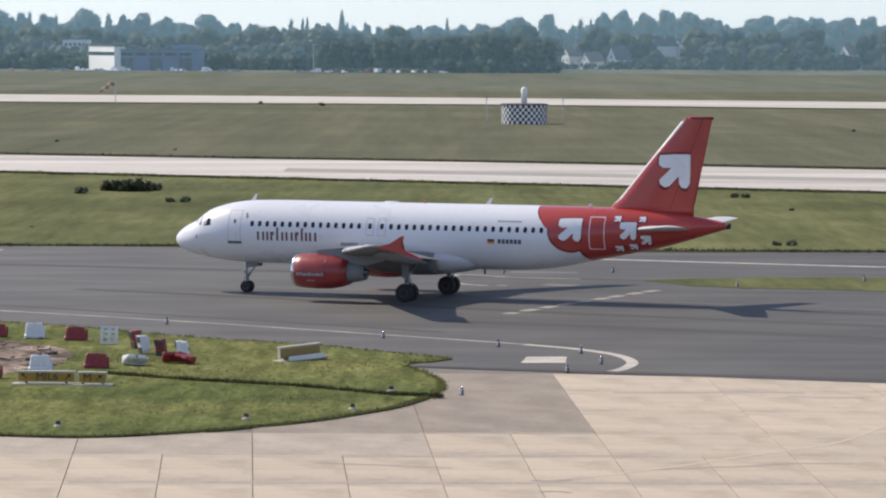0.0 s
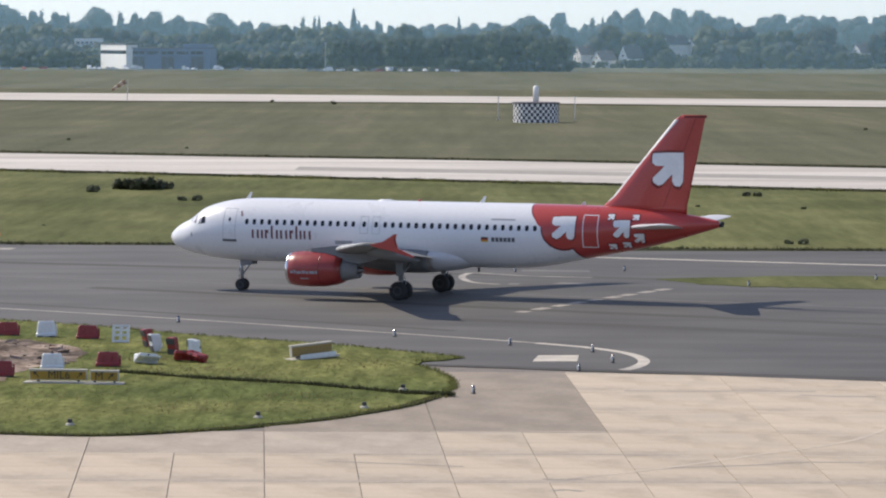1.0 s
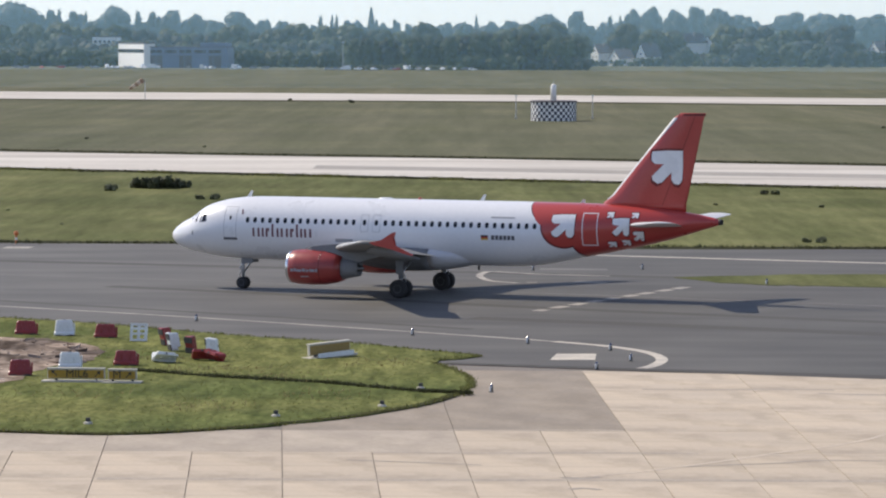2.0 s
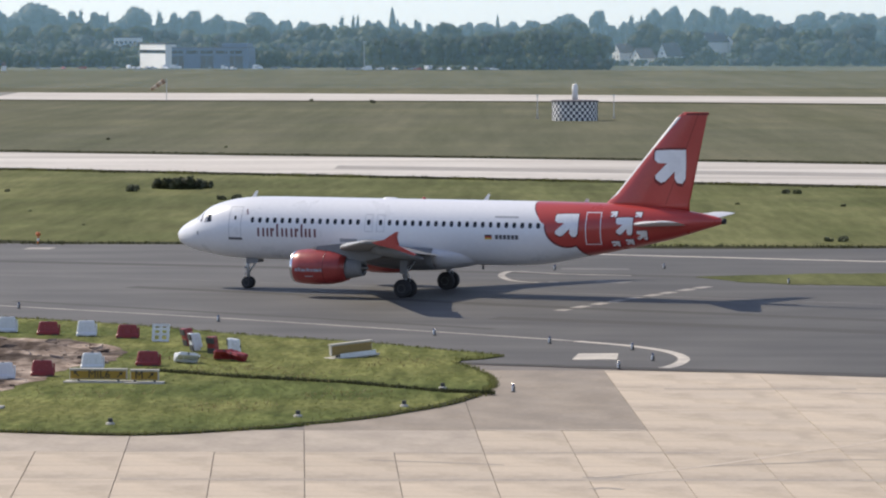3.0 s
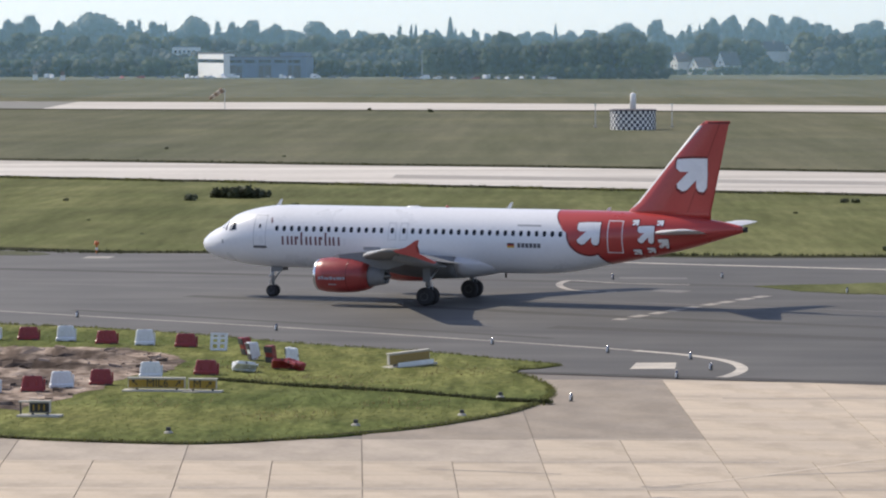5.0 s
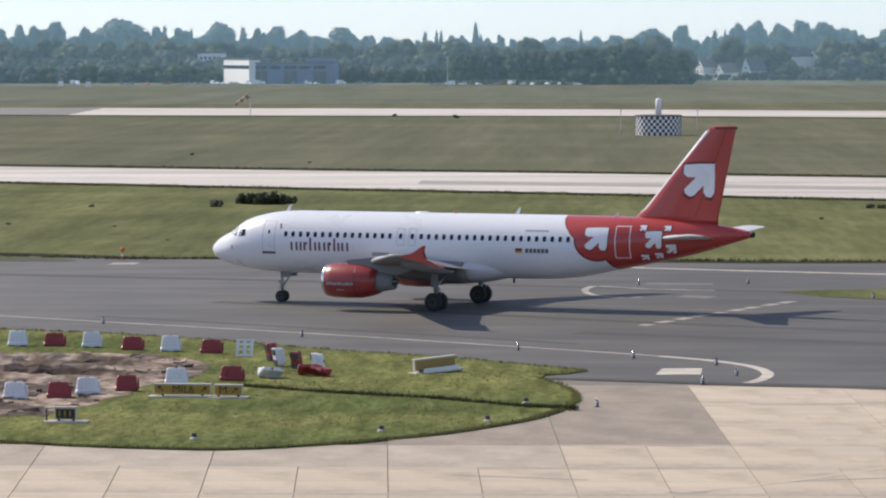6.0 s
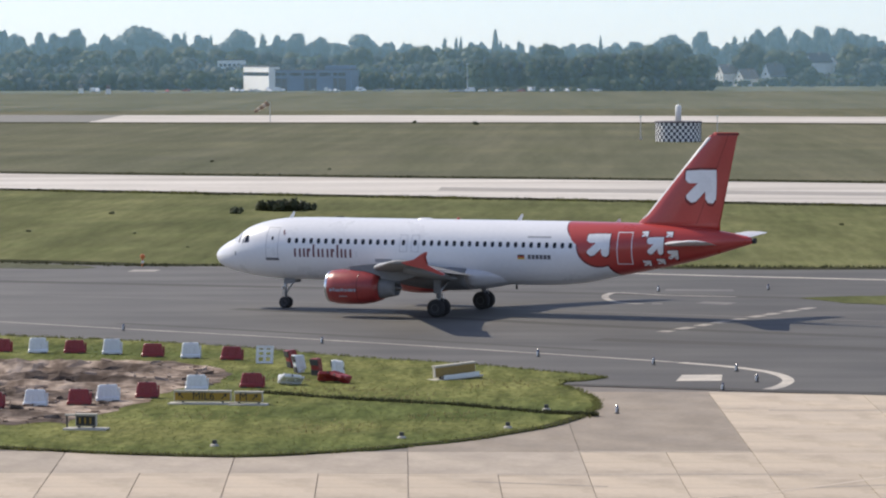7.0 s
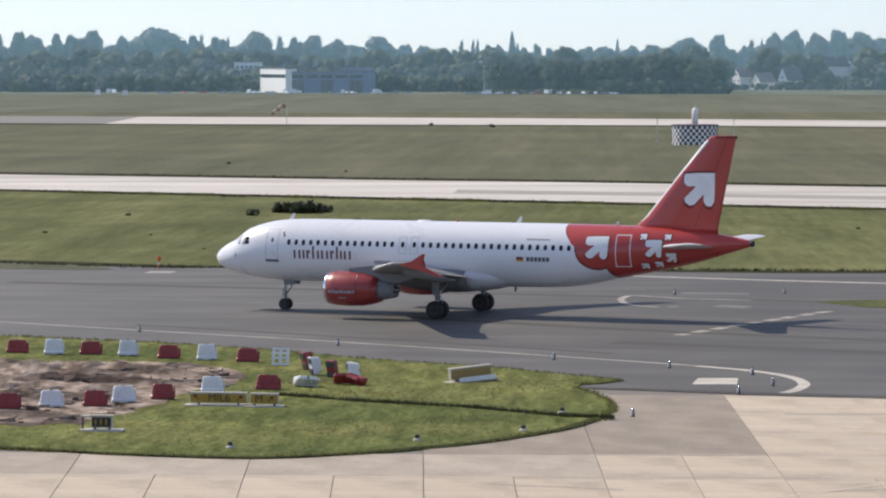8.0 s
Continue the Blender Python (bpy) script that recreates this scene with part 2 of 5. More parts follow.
def curve_pts(pts, step=1.0):
    """Smooth polyline through pts."""
    out = []
    for i in range(len(pts) - 1):
        p0, p1, p2, p3 = pts[max(i - 1, 0)], pts[i], pts[i + 1], pts[min(i + 2, len(pts) - 1)]
        n = max(2, int(math.dist(p1, p2) / step))
        for k in range(n):
            u = k / n
            out.append(tuple(0.5 * (2 * b + (c - a) * u + (2 * a - 5 * b + 4 * c - d) * u * u + (3 * b - a - 3 * c + d) * u**3)
                             for a, b, c, d in zip(p0, p1, p2, p3)))
    return out + [pts[-1]]


def ribbon(name, pts, width, z, label, material=None, gaps=None):
    """A painted line along pts; gaps: (on, off) lengths of a broken one."""
    bm = bmesh.new()
    line = curve_pts(pts, 0.5)
    run, last = 0.0, None
    for a, b in zip(line, line[1:]):
        d = Vector((b[0] - a[0], b[1] - a[1]))
        run += d.length
        on = not gaps or (run % (gaps[0] + gaps[1])) < gaps[0]
        s = Vector((-d.y, d.x)).normalized() * width / 2
        ends = [bm.verts.new((b[0] + s.x, b[1] + s.y, z)), bm.verts.new((b[0] - s.x, b[1] - s.y, z))]
        if last is None:
            last = [bm.verts.new((a[0] + s.x, a[1] + s.y, z)), bm.verts.new((a[0] - s.x, a[1] - s.y, z))]
        if on:
            bm.faces.new((last[0], last[1], ends[1], ends[0]))
        last = ends
    ob = new(name, flat_mesh(name, bm, material or M_paint))
    return tagged(ob, label, "marking", kind="structure")


sheet("ground", [(-5000, -1500), (5000, -1500), (5000, 4900), (-5000, 4900)], -0.04, M_grass,
      "wide flat airfield grass, sun-bleached green", "grass field")
sheet("near_field", [(-500, 500), (-160, 290), (-90, 288), (-36.9, 270), (60, 255), (140, 230), (400, 100), (400, 206), (48.6, 381.5), (1, 404.5), (-55.1, 432), (-500, 652)], -0.03, M_near_field,
      "green rough grass between taxiway and runway", "grass field")
# asphalt taxiway: near edge along the verge, far edge by the grass
sheet("taxiway", [(-160, 290), (-110, 262), (-36.7, 207.3), (-27.7, 203.0), (-20.5, 196), (-9, 184), (-6, 177.5), (-1.3, 176.2), (13.3, 171.2),
                  (60, 156), (140, 120), (140, 243), (60, 268), (34.7, 273), (13.9, 272.2), (-21.7, 277.4), (-35.2, 277.3), (-45, 282), (-90, 300), (-160, 340)],
      0.0, M_asphalt, "dark grey asphalt taxiway with faded stains", "taxiway")
sheet("runway", [(-700, 755), (-55, 434.2), (1, 406.5), (48.6, 383.4), (400, 210), (420, 276), (57.1, 451.1), (1.2, 474.4), (-63.1, 497.6), (-680, 810)],
      -0.02, M_runway, "pale concrete runway crossing the airfield", "runway")
sheet("far_taxiway", [(-420, 985), (-115, 908), (2.2, 892), (108, 854), (420, 742), (430, 835), (120, 949), (2.4, 996), (-54.8, 1013), (-130, 1027), (-430, 1100)],
      -0.02, M_runway, "distant pale concrete runway strip in the grass", "runway")


# ---- the airliner: local x runs aft from the nose, y to starboard, z up from the ground ----
HEADING = -20.45
NOSE = (-17.52, 229.72)
SPEED = 1.203
# station, underside, crown, half width
BODY = [(0.0, 3.40, 3.44, 0.02), (0.06, 3.20, 3.62, 0.22), (0.28, 2.90, 3.88, 0.50), (0.69, 2.68, 4.19, 0.86), (1.1, 2.53, 4.42, 1.10), (1.51, 2.41, 4.60, 1.30),
        (1.83, 2.34, 4.83, 1.42), (2.2, 2.27, 5.12, 1.54), (2.52, 2.21, 5.34, 1.63), (3.0, 2.13, 5.54, 1.74), (3.53, 2.06, 5.70, 1.84), (4.34, 2.0, 5.88, 1.92),
        (5.55, 1.95, 6.02, 1.965), (7.5, 1.93, 6.07, 1.975), (12.0, 1.93, 6.07, 1.975), (18.0, 1.93, 6.07, 1.975), (24.0, 1.94, 6.07, 1.975), (26.0, 2.09, 6.07, 1.93),
        (27.5, 2.36, 6.06, 1.82), (28.8, 2.64, 6.05, 1.68), (30.7, 3.02, 6.01, 1.42), (32.5, 3.40, 5.92, 1.14), (34.3, 3.85, 5.76, 0.82), (36.2, 4.43, 5.48, 0.46),
        (37.2, 4.74, 5.28, 0.28), (37.5, 4.84, 5.20, 0.20)]


def hull(x):
    return smooth_curve(BODY, x)


def flank(x, z):
    """Half width of the hull at a height."""
    lo, hi, w = hull(x)
    c, h = (lo + hi) / 2, (hi - lo) / 2
    return w * math.sqrt(max(0.0, 1 - ((z - c) / h) ** 2))


def hull_ring(x, n=56, grow=0.0):
    lo, hi, w = hull(x)
    c, h = (lo + hi) / 2, (hi - lo) / 2
    return [(x, (w + grow) * math.cos(k * math.tau / n), c + (h + grow) * math.sin(k * math.tau / n)) for k in range(n)]


def math_node(nt, op, a, b=0.0):
    n = nt.nodes.new("ShaderNodeMath")
    n.operation = op
    for i, v in enumerate((a, b)):
        if isinstance(v, (int, float)):
            n.inputs[i].default_value = v
        else:
            nt.links.new(v, n.inputs[i])
    return n.outputs[0]


def livery():
    """White hull paint whose tail end is red, with a scalloped edge."""
    m = mat("hull_paint", (0.75, 0.755, 0.775), 0.3, vary=0.025, scale=0.5, fine=4, coat=0.3)
    nt = m.node_tree
    p = nt.nodes["Principled BSDF"]
    white = p.inputs["Base Color"].links[0].from_socket
    xyz = nt.nodes.new("ShaderNodeSeparateXYZ")
    nt.links.new(nt.nodes.new("ShaderNodeTexCoord").outputs["Object"], xyz.inputs[0])
    x, z = xyz.outputs["X"], xyz.outputs["Z"]
    red = math_node(nt, "GREATER_THAN", x, 29.55)
    for cx, cz, r in ((27.3, 6.6, 1.95), (27.85, 4.75, 1.42), (29.9, 4.1, 1.62), (26.75, 5.55, 0.95), (29.0, 5.8, 1.25)):
        dx, dz = math_node(nt, "SUBTRACT", x, cx), math_node(nt, "SUBTRACT", z, cz)
        d = math_node(nt, "ADD", math_node(nt, "MULTIPLY", dx, dx), math_node(nt, "MULTIPLY", dz, dz))
        red = math_node(nt, "MAXIMUM", red, math_node(nt, "LESS_THAN", d, r * r))
    rim = None
    for cx, cz, r in ((27.26, 6.55, 1.97), (27.8, 4.68, 1.47), (29.86, 4.03, 1.67)):
        dx, dz = math_node(nt, "SUBTRACT", x, cx), math_node(nt, "SUBTRACT", z, cz)
        d = math_node(nt, "ADD", math_node(nt, "MULTIPLY", dx, dx), math_node(nt, "MULTIPLY", dz, dz))
        hit = math_node(nt, "LESS_THAN", d, r * r)
        rim = hit if rim is None else math_node(nt, "MAXIMUM", rim, hit)
    edge = nt.nodes.new("ShaderNodeMix")
    edge.data_type = "RGBA"
    nt.links.new(rim, edge.inputs[0])
    nt.links.new(white, edge.inputs[6])
    edge.inputs[7].default_value = (0.16, 0.02, 0.025, 1)
    mx = nt.nodes.new("ShaderNodeMix")
    mx.data_type = "RGBA"
    nt.links.new(red, mx.inputs[0])
    nt.links.new(edge.outputs[2], mx.inputs[6])
    mx.inputs[7].default_value = (*RED, 1)
    nt.links.new(mx.outputs[2], p.inputs["Base Color"])
    return m


M_hull = livery()
M_pale = mat("pale_grey_paint", (0.58, 0.58, 0.60), 0.4, vary=0.05)
M_sill = mat("dark_sill", (0.10, 0.10, 0.115), 0.5, vary=0.1)
M_rim = mat("wheel_rim", (0.10, 0.10, 0.105), 0.5, metal=0.3, vary=0.15, scale=5, fine=20)


def inside(poly, x, z):
    hit = False
    for (x0, z0), (x1, z1) in zip(poly, poly[1:] + poly[:1]):
        if (z0 > z) != (z1 > z) and x < x0 + (z - z0) / (z1 - z0) * (x1 - x0):
            hit = not hit
    return hit


def decal(polys, side=-1, proud=0.006, step=0.12, surface=flank):
    """Thin painted shapes laid on the hull: outlines in (x, z)."""
    bm = bmesh.new()
    for poly in polys:
        bm.faces.new([bm.verts.new((x, 0, z)) for x, z in poly])
    for axis, width in ((2, step), (0, 0.5)):
        lo, hi = min(v.co[axis] for v in bm.verts), max(v.co[axis] for v in bm.verts)
        for k in range(1, int((hi - lo) / width) + 1):
            at, no = [0, 0, 0], [0, 0, 0]
            at[axis], no[axis] = lo + k * width, 1
            bmesh.ops.bisect_plane(bm, geom=bm.verts[:] + bm.edges[:] + bm.faces[:], dist=1e-4, plane_co=at, plane_no=no)
    bmesh.ops.triangulate(bm, faces=bm.faces[:])
    for v in bm.verts:
        v.co.y = side * (surface(v.co.x, v.co.z) + proud)
    return bm


def rect(x0, x1, z0, z1):
    return [(x0, z0), (x1, z0), (x1, z1), (x0, z1)]


def outline(x0, x1, z0, z1, w=0.035):
    return [rect(x0, x1, z0, z0 + w), rect(x0, x1, z1 - w, z1), rect(x0, x0 + w, z0 + w, z1 - w), rect(x1 - w, x1, z0 + w, z1 - w)]


def rounded(cx, cz, w, h, n=12):
    return [(cx + w / 2 * math.copysign(abs(math.cos(a)) ** 0.6, math.cos(a)), cz + h / 2 * math.copysign(abs(math.sin(a)) ** 0.6, math.sin(a)))
            for a in (k * math.tau / n for k in range(n))]


# an arrow that points up and to the right, in a unit square
ARROW = [(0.03, 0.97), (0.5, 1.0), (1.0, 1.0), (1.0, 0.5), (0.98, 0.14), (0.88, 0.0), (0.72, 0.02), (0.64, 0.14), (0.64, 0.36), (0.34, 0.06), (0.2, 0.02), (0.04, 0.12),
         (0.02, 0.24), (0.40, 0.60), (0.12, 0.60), (0.0, 0.70), (0.0, 0.88)]


def arrow(x, z, w, h):
    return [(x + u * w, z + v * h) for u, v in ARROW]


def airfoil(x, y, z, chord, thick, droop=0.0, n=9):
    """A closed wing section in a fore-and-aft plane."""
    up, dn = [], []
    for k in range(n + 1):
        u = (1 - math.cos(math.pi * k / n)) / 2
        t = 5 * thick * (0.2969 * math.sqrt(u) - 0.126 * u - 0.3516 * u * u + 0.2843 * u**3 - 0.1036 * u**4)
        c = 0.018 * math.sin(math.pi * u) - droop * u * u
        up.append((x + u * chord, y, z + (c + t) * chord))
        dn.append((x + u * chord, y, z + (c - t) * chord))
    return up + dn[-2:0:-1]


# span, leading edge, chord, height, thickness
WING = [(0.6, 11.3, 7.8, 2.62, 0.15), (1.9, 11.9, 7.1, 2.70, 0.15), (3.6, 12.85, 5.75, 2.92, 0.135), (6.4, 14.35, 4.35, 3.22, 0.12), (10.0, 16.3, 3.35, 3.56, 0.115),
        (14.0, 18.5, 2.65, 3.95, 0.11), (16.6, 20.0, 2.3, 4.22, 0.11), (17.0, 20.3, 2.3, 4.26, 0.10)]


def wing_at(y):
    return smooth_curve(WING, y)


def airliner():
    jet = thing("airliner", pose(NOSE[0], NOSE[1], 0, 0, 0, HEADING), "white twin-engined airliner with red tail and red engines, taxiing", "airplane")
    xs = sorted({q[0] for q in BODY} | {0.02, 0.14, 0.45} | {x * 0.45 for x in range(2, 83)})
    fuselage = part("fuselage", loft([hull_ring(x) for x in xs if x <= 37.5]), M_hull, jet, "white fuselage with a scalloped red tail end", smooth=True)
    part("exhaust_pipe", turned([(37.45, 0.20), (37.72, 0.17), (37.72, 0.13), (37.4, 0.12)], 20), M_dark, fuselage, "dark exhaust opening of the tail cone", smooth=True, at=pose(0, 0, 5.02))
    # wing to body fairing
    fair = []
    for k in range(25):
        u = k / 24
        x = 12.0 + u * 10.2
        s = math.sin(math.pi * u) ** 0.55
        fair.append([(x, (0.15 + 2.12 * s) * math.copysign(abs(math.cos(a)) ** 0.75, math.cos(a)), 2.55 + (0.12 + (0.95 if math.sin(a) < 0 else 0.62) * s) * math.sin(a))
                     for a in (j * math.tau / 32 for j in range(32))])
    # front part in wing grey: the wing's shade is put into its colour
    part("belly_fairing", loft(fair[:17]), M_wing, jet, "belly fairing, grey for the shade under the wing", smooth=True)
    part("fairing_tail", loft(fair[16:]), M_pale, jet, "pale rear end of the belly fairing", smooth=True)

    # markings on the hull
    for side in (-1, 1):
        for x in [6.22 + 0.532 * k for k in range(15)] + [14.42, 15.24] + [15.86 + 0.532 * k for k in range(20)]:
            part("cabin_window", decal([rounded(x, 4.60, 0.25, 0.36)], side, 0.005), M_glass, fuselage)
        part("door", decal(outline(4.52, 5.42, 3.42, 5.42, 0.03), side), M_line, fuselage, "closed front cabin door")
        part("door_sill", decal([rect(4.5, 5.48, 3.28, 3.42)], side, 0.02), M_sill, fuselage)
        part("door", decal(outline(29.02, 30.0, 3.45, 5.5, 0.05), side), M_white, fuselage, "closed rear cabin door outlined in white")
        for x in (14.42, 15.24):
            part("emergency_exit", decal(outline(x - 0.27, x + 0.27, 4.0, 5.1, 0.025), side), M_line, fuselage)
        part("door_window", decal([rounded(4.97, 4.72, 0.15, 0.25)], side, 0.005), M_glass, fuselage)
        part("static_port", decal([rounded(2.1, 3.65, 0.14, 0.28)], side, 0.006), M_line, fuselage)
        # cockpit panes
        for q in ([(1.86, 4.46), (2.20, 4.40), (2.30, 4.90), (2.10, 4.94)], [(2.27, 4.39), (2.70, 4.36), (2.74, 4.90), (2.36, 4.93)], [(2.77, 4.36), (3.18, 4.44), (3.08, 4.88), (2.80, 4.92)]):
            part("cockpit_pane", decal([q], side, 0.008), M_glass, fuselage)
    # airline title as plain bars, registration and small lettering as bars, and the flag
    x = 6.6
    for w, h in ((0.5, 0.56), (0.12, 0.56), (0.26, 0.56), (0.5, 0.84), (0.5, 0.56), (0.26, 0.56), (0.14, 0.84), (0.12, 0.56), (0.5, 0.56)):
        polys = [rect(x, x + 0.14, 3.54, 3.54 + h)] + ([rect(x + w - 0.14, x + w, 3.54, 4.10)] if w > 0.4 else [rect(x + 0.15, x + w, 3.9, 4.10)] if w > 0.2 else [])
        part("title_bar", decal(polys), M_title, fuselage, "dark red title bars")
        x += w + 0.155
    part("flag", decal([rect(22.40, 22.88, 3.88, 3.98)]), M_dark, fuselage)
    part("flag", decal([rect(22.40, 22.88, 3.78, 3.88)]), M_red, fuselage)
    part("flag", decal([rect(22.40, 22.88, 3.68, 3.78)]), M_gold, fuselage)
    for k in range(6):
        part("registration_bar", decal([rect(23.1 + 0.27 * k, 23.31 + 0.27 * k, 3.70, 3.98)]), M_sill, fuselage)
    part("lettering_bar", decal([rect(23.0, 24.6, 5.05, 5.15)]), M_line, fuselage)
    part("cargo_patch", decal([rect(12.4, 13.6, 3.28, 3.52)]), M_line, fuselage)
    for k in range(2):
        part("small_mark", decal([rect(5.75 - 0.06 * k, 5.87 - 0.06 * k, 4.95 + 0.16 * k, 5.1 + 0.16 * k)]), M_title, fuselage)
    for q in ((27.05, 3.93, 1.5, 1.45), (30.95, 4.08, 1.05, 1.12), (30.56, 5.2, 0.42, 0.36), (32.12, 5.2, 0.42, 0.34), (32.25, 3.78, 0.64, 0.60), (30.62, 3.34, 0.5, 0.36), (31.5, 3.46, 0.5, 0.36)):
        shade = arrow(q[0] - 0.05, q[1] - 0.09, q[2] + 0.12, q[3] + 0.14)
        part("arrow_shadow", decal([shade], proud=0.004), M_deepred, fuselage)
        part("arrow_mark", decal([arrow(*q)], proud=0.009), M_white, fuselage, "white arrow emblem on the red tail")

    # tail fin with its fillet, rudder and emblem
    fin_rows = [(5.55, 29.6, 5.75, 0.34), (6.15, 30.0, 5.36, 0.32), (6.6, 30.55, 4.92, 0.27), (8.5, 32.1, 3.75, 0.22), (11.55, 34.6, 1.88, 0.11), (11.80, 34.95, 1.62, 0.06)]
    rings = []
    for z, x0, c, t in fin_rows:
        pts = airfoil(0, 0, 0, c, 0.105)
        rings.append([(x0 + px, pz - 0.018 * c * math.sin(math.pi * px / c), z) for px, _, pz in pts])
    fin = part("tail_fin", loft(rings), M_red, jet, "red tail fin", smooth=True)
    part("leading_edge", loft([[(x0 - 0.02 + dx, dy * (0.6 + z * 0), z) for dx, dy in ((-0.03, 0), (0.10, 0.13), (0.26, 0.15), (0.26, -0.15), (0.10, -0.13))] for z, x0 in ((6.3, 30.2), (6.6, 30.55), (8.5, 32.1), (11.5, 34.56))]), M_pale, fin, "pale leading edge strip", smooth=True)

    def fin_side(x, z):
        c = smooth_curve([(r[0], r[1], r[2]) for r in fin_rows], z)
        u = min(max((x - c[0]) / c[1], 0), 1)
        return 5 * 0.105 * c[1] * (0.2969 * math.sqrt(u) - 0.126 * u - 0.3516 * u * u + 0.2843 * u**3 - 0.1036 * u**4)

    part("arrow_shadow", decal([arrow(33.02, 7.12, 2.14, 2.46)], -1, 0.006, surface=fin_side), M_deepred, fin)
    part("arrow_mark", decal([arrow(33.12, 7.32, 2.02, 2.12)], -1, 0.012, surface=fin_side), M_white, fin, "large white arrow emblem")
    part("rudder_gap", decal([[(33.82, 6.0), (33.86, 6.0), (35.95, 11.7), (35.91, 11.7)]], -1, 0.005, surface=fin_side), M_deepred, fin)
    part("fin_cap", decal([[(34.75, 11.62), (36.6, 11.62), (36.6, 11.75), (34.9, 11.75)]], -1, 0.01, surface=fin_side), M_deepred, fin)

    # tailplane
    for side in (-1, 1):
        rings = [airfoil(x, side * y, z, c, t) for y, x, c, z, t in ((0.3, 31.5, 3.7, 4.72, 0.10), (1.2, 32.05, 3.4, 4.78, 0.10), (6.0, 34.95, 1.55, 5.2, 0.09), (6.22, 35.2, 1.2, 5.22, 0.06))]
        tail = part("tailplane", loft(rings), M_pale, jet, "pale grey tailplane with a white tip", smooth=True)
        part("tip_fairing", loft([airfoil(x, side * y, z, c, t) for y, x, c, z, t in ((5.85, 34.83, 1.66, 5.19, 0.11), (6.26, 35.15, 1.28, 5.226, 0.08))]), M_white, tail, smooth=True)

    # wings with slats, flap fairings and wingtip fences; engines and pylons
    for side in (-1, 1):
        rings = []
        for k in range(33):
            y = 0.6 + 16.4 * k / 32
            x, c, z, t = wing_at(y)
            rings.append(airfoil(x, side * y, z, c, t, 0.012))
        wing = part("wing", loft(rings), M_wing, jet, "grey swept wing", smooth=True)
        for y0, y1 in ((2.6, 5.2), (6.4, 8.8), (8.9, 11.3), (11.4, 13.8), (13.9, 16.3)):
            rs = []
            for k in range(5):
                y = y0 + (y1 - y0) * k / 4
                x, c, z, t = wing_at(y)
                rs.append([(px - 0.06, py, pz + 0.025) for px, py, pz in (lambda a: a[:5] + [(a[4][0], a[4][1], a[4][2] - 0.06)] + a[-1:])(airfoil(x, side * y, z, c * 1.02, t * 1.08, 0.012))])
            part("slat", loft(rs), M_slat, wing, "pale leading-edge slat", smooth=True)
        for y, ln, dz in ((4.6, 3.4, 0.0), (7.9, 3.0, 0.0), (11.0, 2.6, 0.0), (13.6, 1.9, 0.0)):
            x, c, z, t = wing_at(y)
            rs = []
            for k in range(11):
                u = k / 10
                r = 0.30 * math.sin(math.pi * min(u * 0.94 + 0.04, 1)) ** 0.7
                xx = x + c * 0.48 + u * ln
                zz = z - 0.13 - 0.16 * c * 0.12 - 0.26 * u * u
                rs.append([(xx, side * y + r * 0.55 * math.cos(a), zz + r * math.sin(a)) for a in (j * math.tau / 12 for j in range(12))])
            part("flap_track_fairing", loft(rs), M_wing, wing, smooth=True)
        # inboard flap, slightly proud of the trailing edge
        part("flap", loft([airfoil(x, side * y, z, c, 0.09, 0.06) for y, x, c, z in ((2.3, 17.9, 1.7, 2.66), (6.3, 17.55, 1.45, 3.10))]), M_wing, wing, smooth=True)
        part("flap", loft([airfoil(x, side * y, z, c, 0.09, 0.06) for y, x, c, z in ((6.5, 17.6, 1.35, 3.12), (12.8, 19.75, 0.85, 3.76))]), M_wing, wing, smooth=True)
        part("aileron", loft([airfoil(x, side * y, z, c, 0.09, 0.03) for y, x, c, z in ((13.0, 20.2, 0.85, 3.78), (16.4, 21.75, 0.6, 4.12))]), M_wing, wing, "grey outer aileron", smooth=True)
        fence = [(20.9, 4.28), (21.7, 4.46), (22.42, 4.92), (22.60, 4.94), (22.45, 4.36), (22.65, 4.12), (23.75, 3.62), (23.6, 3.55), (22.3, 3.92), (21.2, 4.14)]
        bm = bmesh.new()
        a = [bm.verts.new((x, side * 17.0, z)) for x, z in fence]
        b = [bm.verts.new((x, side * 17.10, z)) for x, z in fence]
        bm.faces.new(a)
        bm.faces.new(b)
        for i in range(len(fence)):
            j = (i + 1) % len(fence)
            bm.faces.new((a[i], a[j], b[j], b[i]))
        bmesh.ops.triangulate(bm, faces=[f for f in bm.faces if len(f.verts) > 4])
        part("wingtip_fence", bm, M_red, wing, "red wingtip fence")

        # engine
        ex, ey, ez = 10.95, side * 5.75, 1.93
        nacelle = part("engine_nacelle", turned([(0.95, 0.80), (0.30, 0.84), (0.06, 0.90), (0.22, 1.03), (0.7, 1.10), (1.6, 1.13), (2.5, 1.09), (3.2, 0.96), (3.68, 0.80), (3.66, 0.74), (3.2, 0.72)], 48),
                       M_cowl, jet, "dark red engine nacelle", smooth=True, at=pose(ex, ey, ez))
        part("intake_lip", turned([(0.24, 0.842), (0.08, 0.87), (0.0, 0.94), (0.05, 1.0), (0.19, 1.03), (0.22, 1.02)], 48), M_metal, nacelle, "polished metal intake lip", smooth=True)
        part("core_exhaust", turned([(3.2, 0.71), (3.7, 0.70), (4.45, 0.56), (4.75, 0.50), (4.73, 0.42), (4.2, 0.38)], 32), M_wing, nacelle, "dull grey exhaust nozzle", smooth=True)
        part("exhaust_plug", turned([(4.1, 0.34), (4.6, 0.26), (5.0, 0.08), (5.05, 0.01)], 24), M_hot, nacelle, smooth=True)
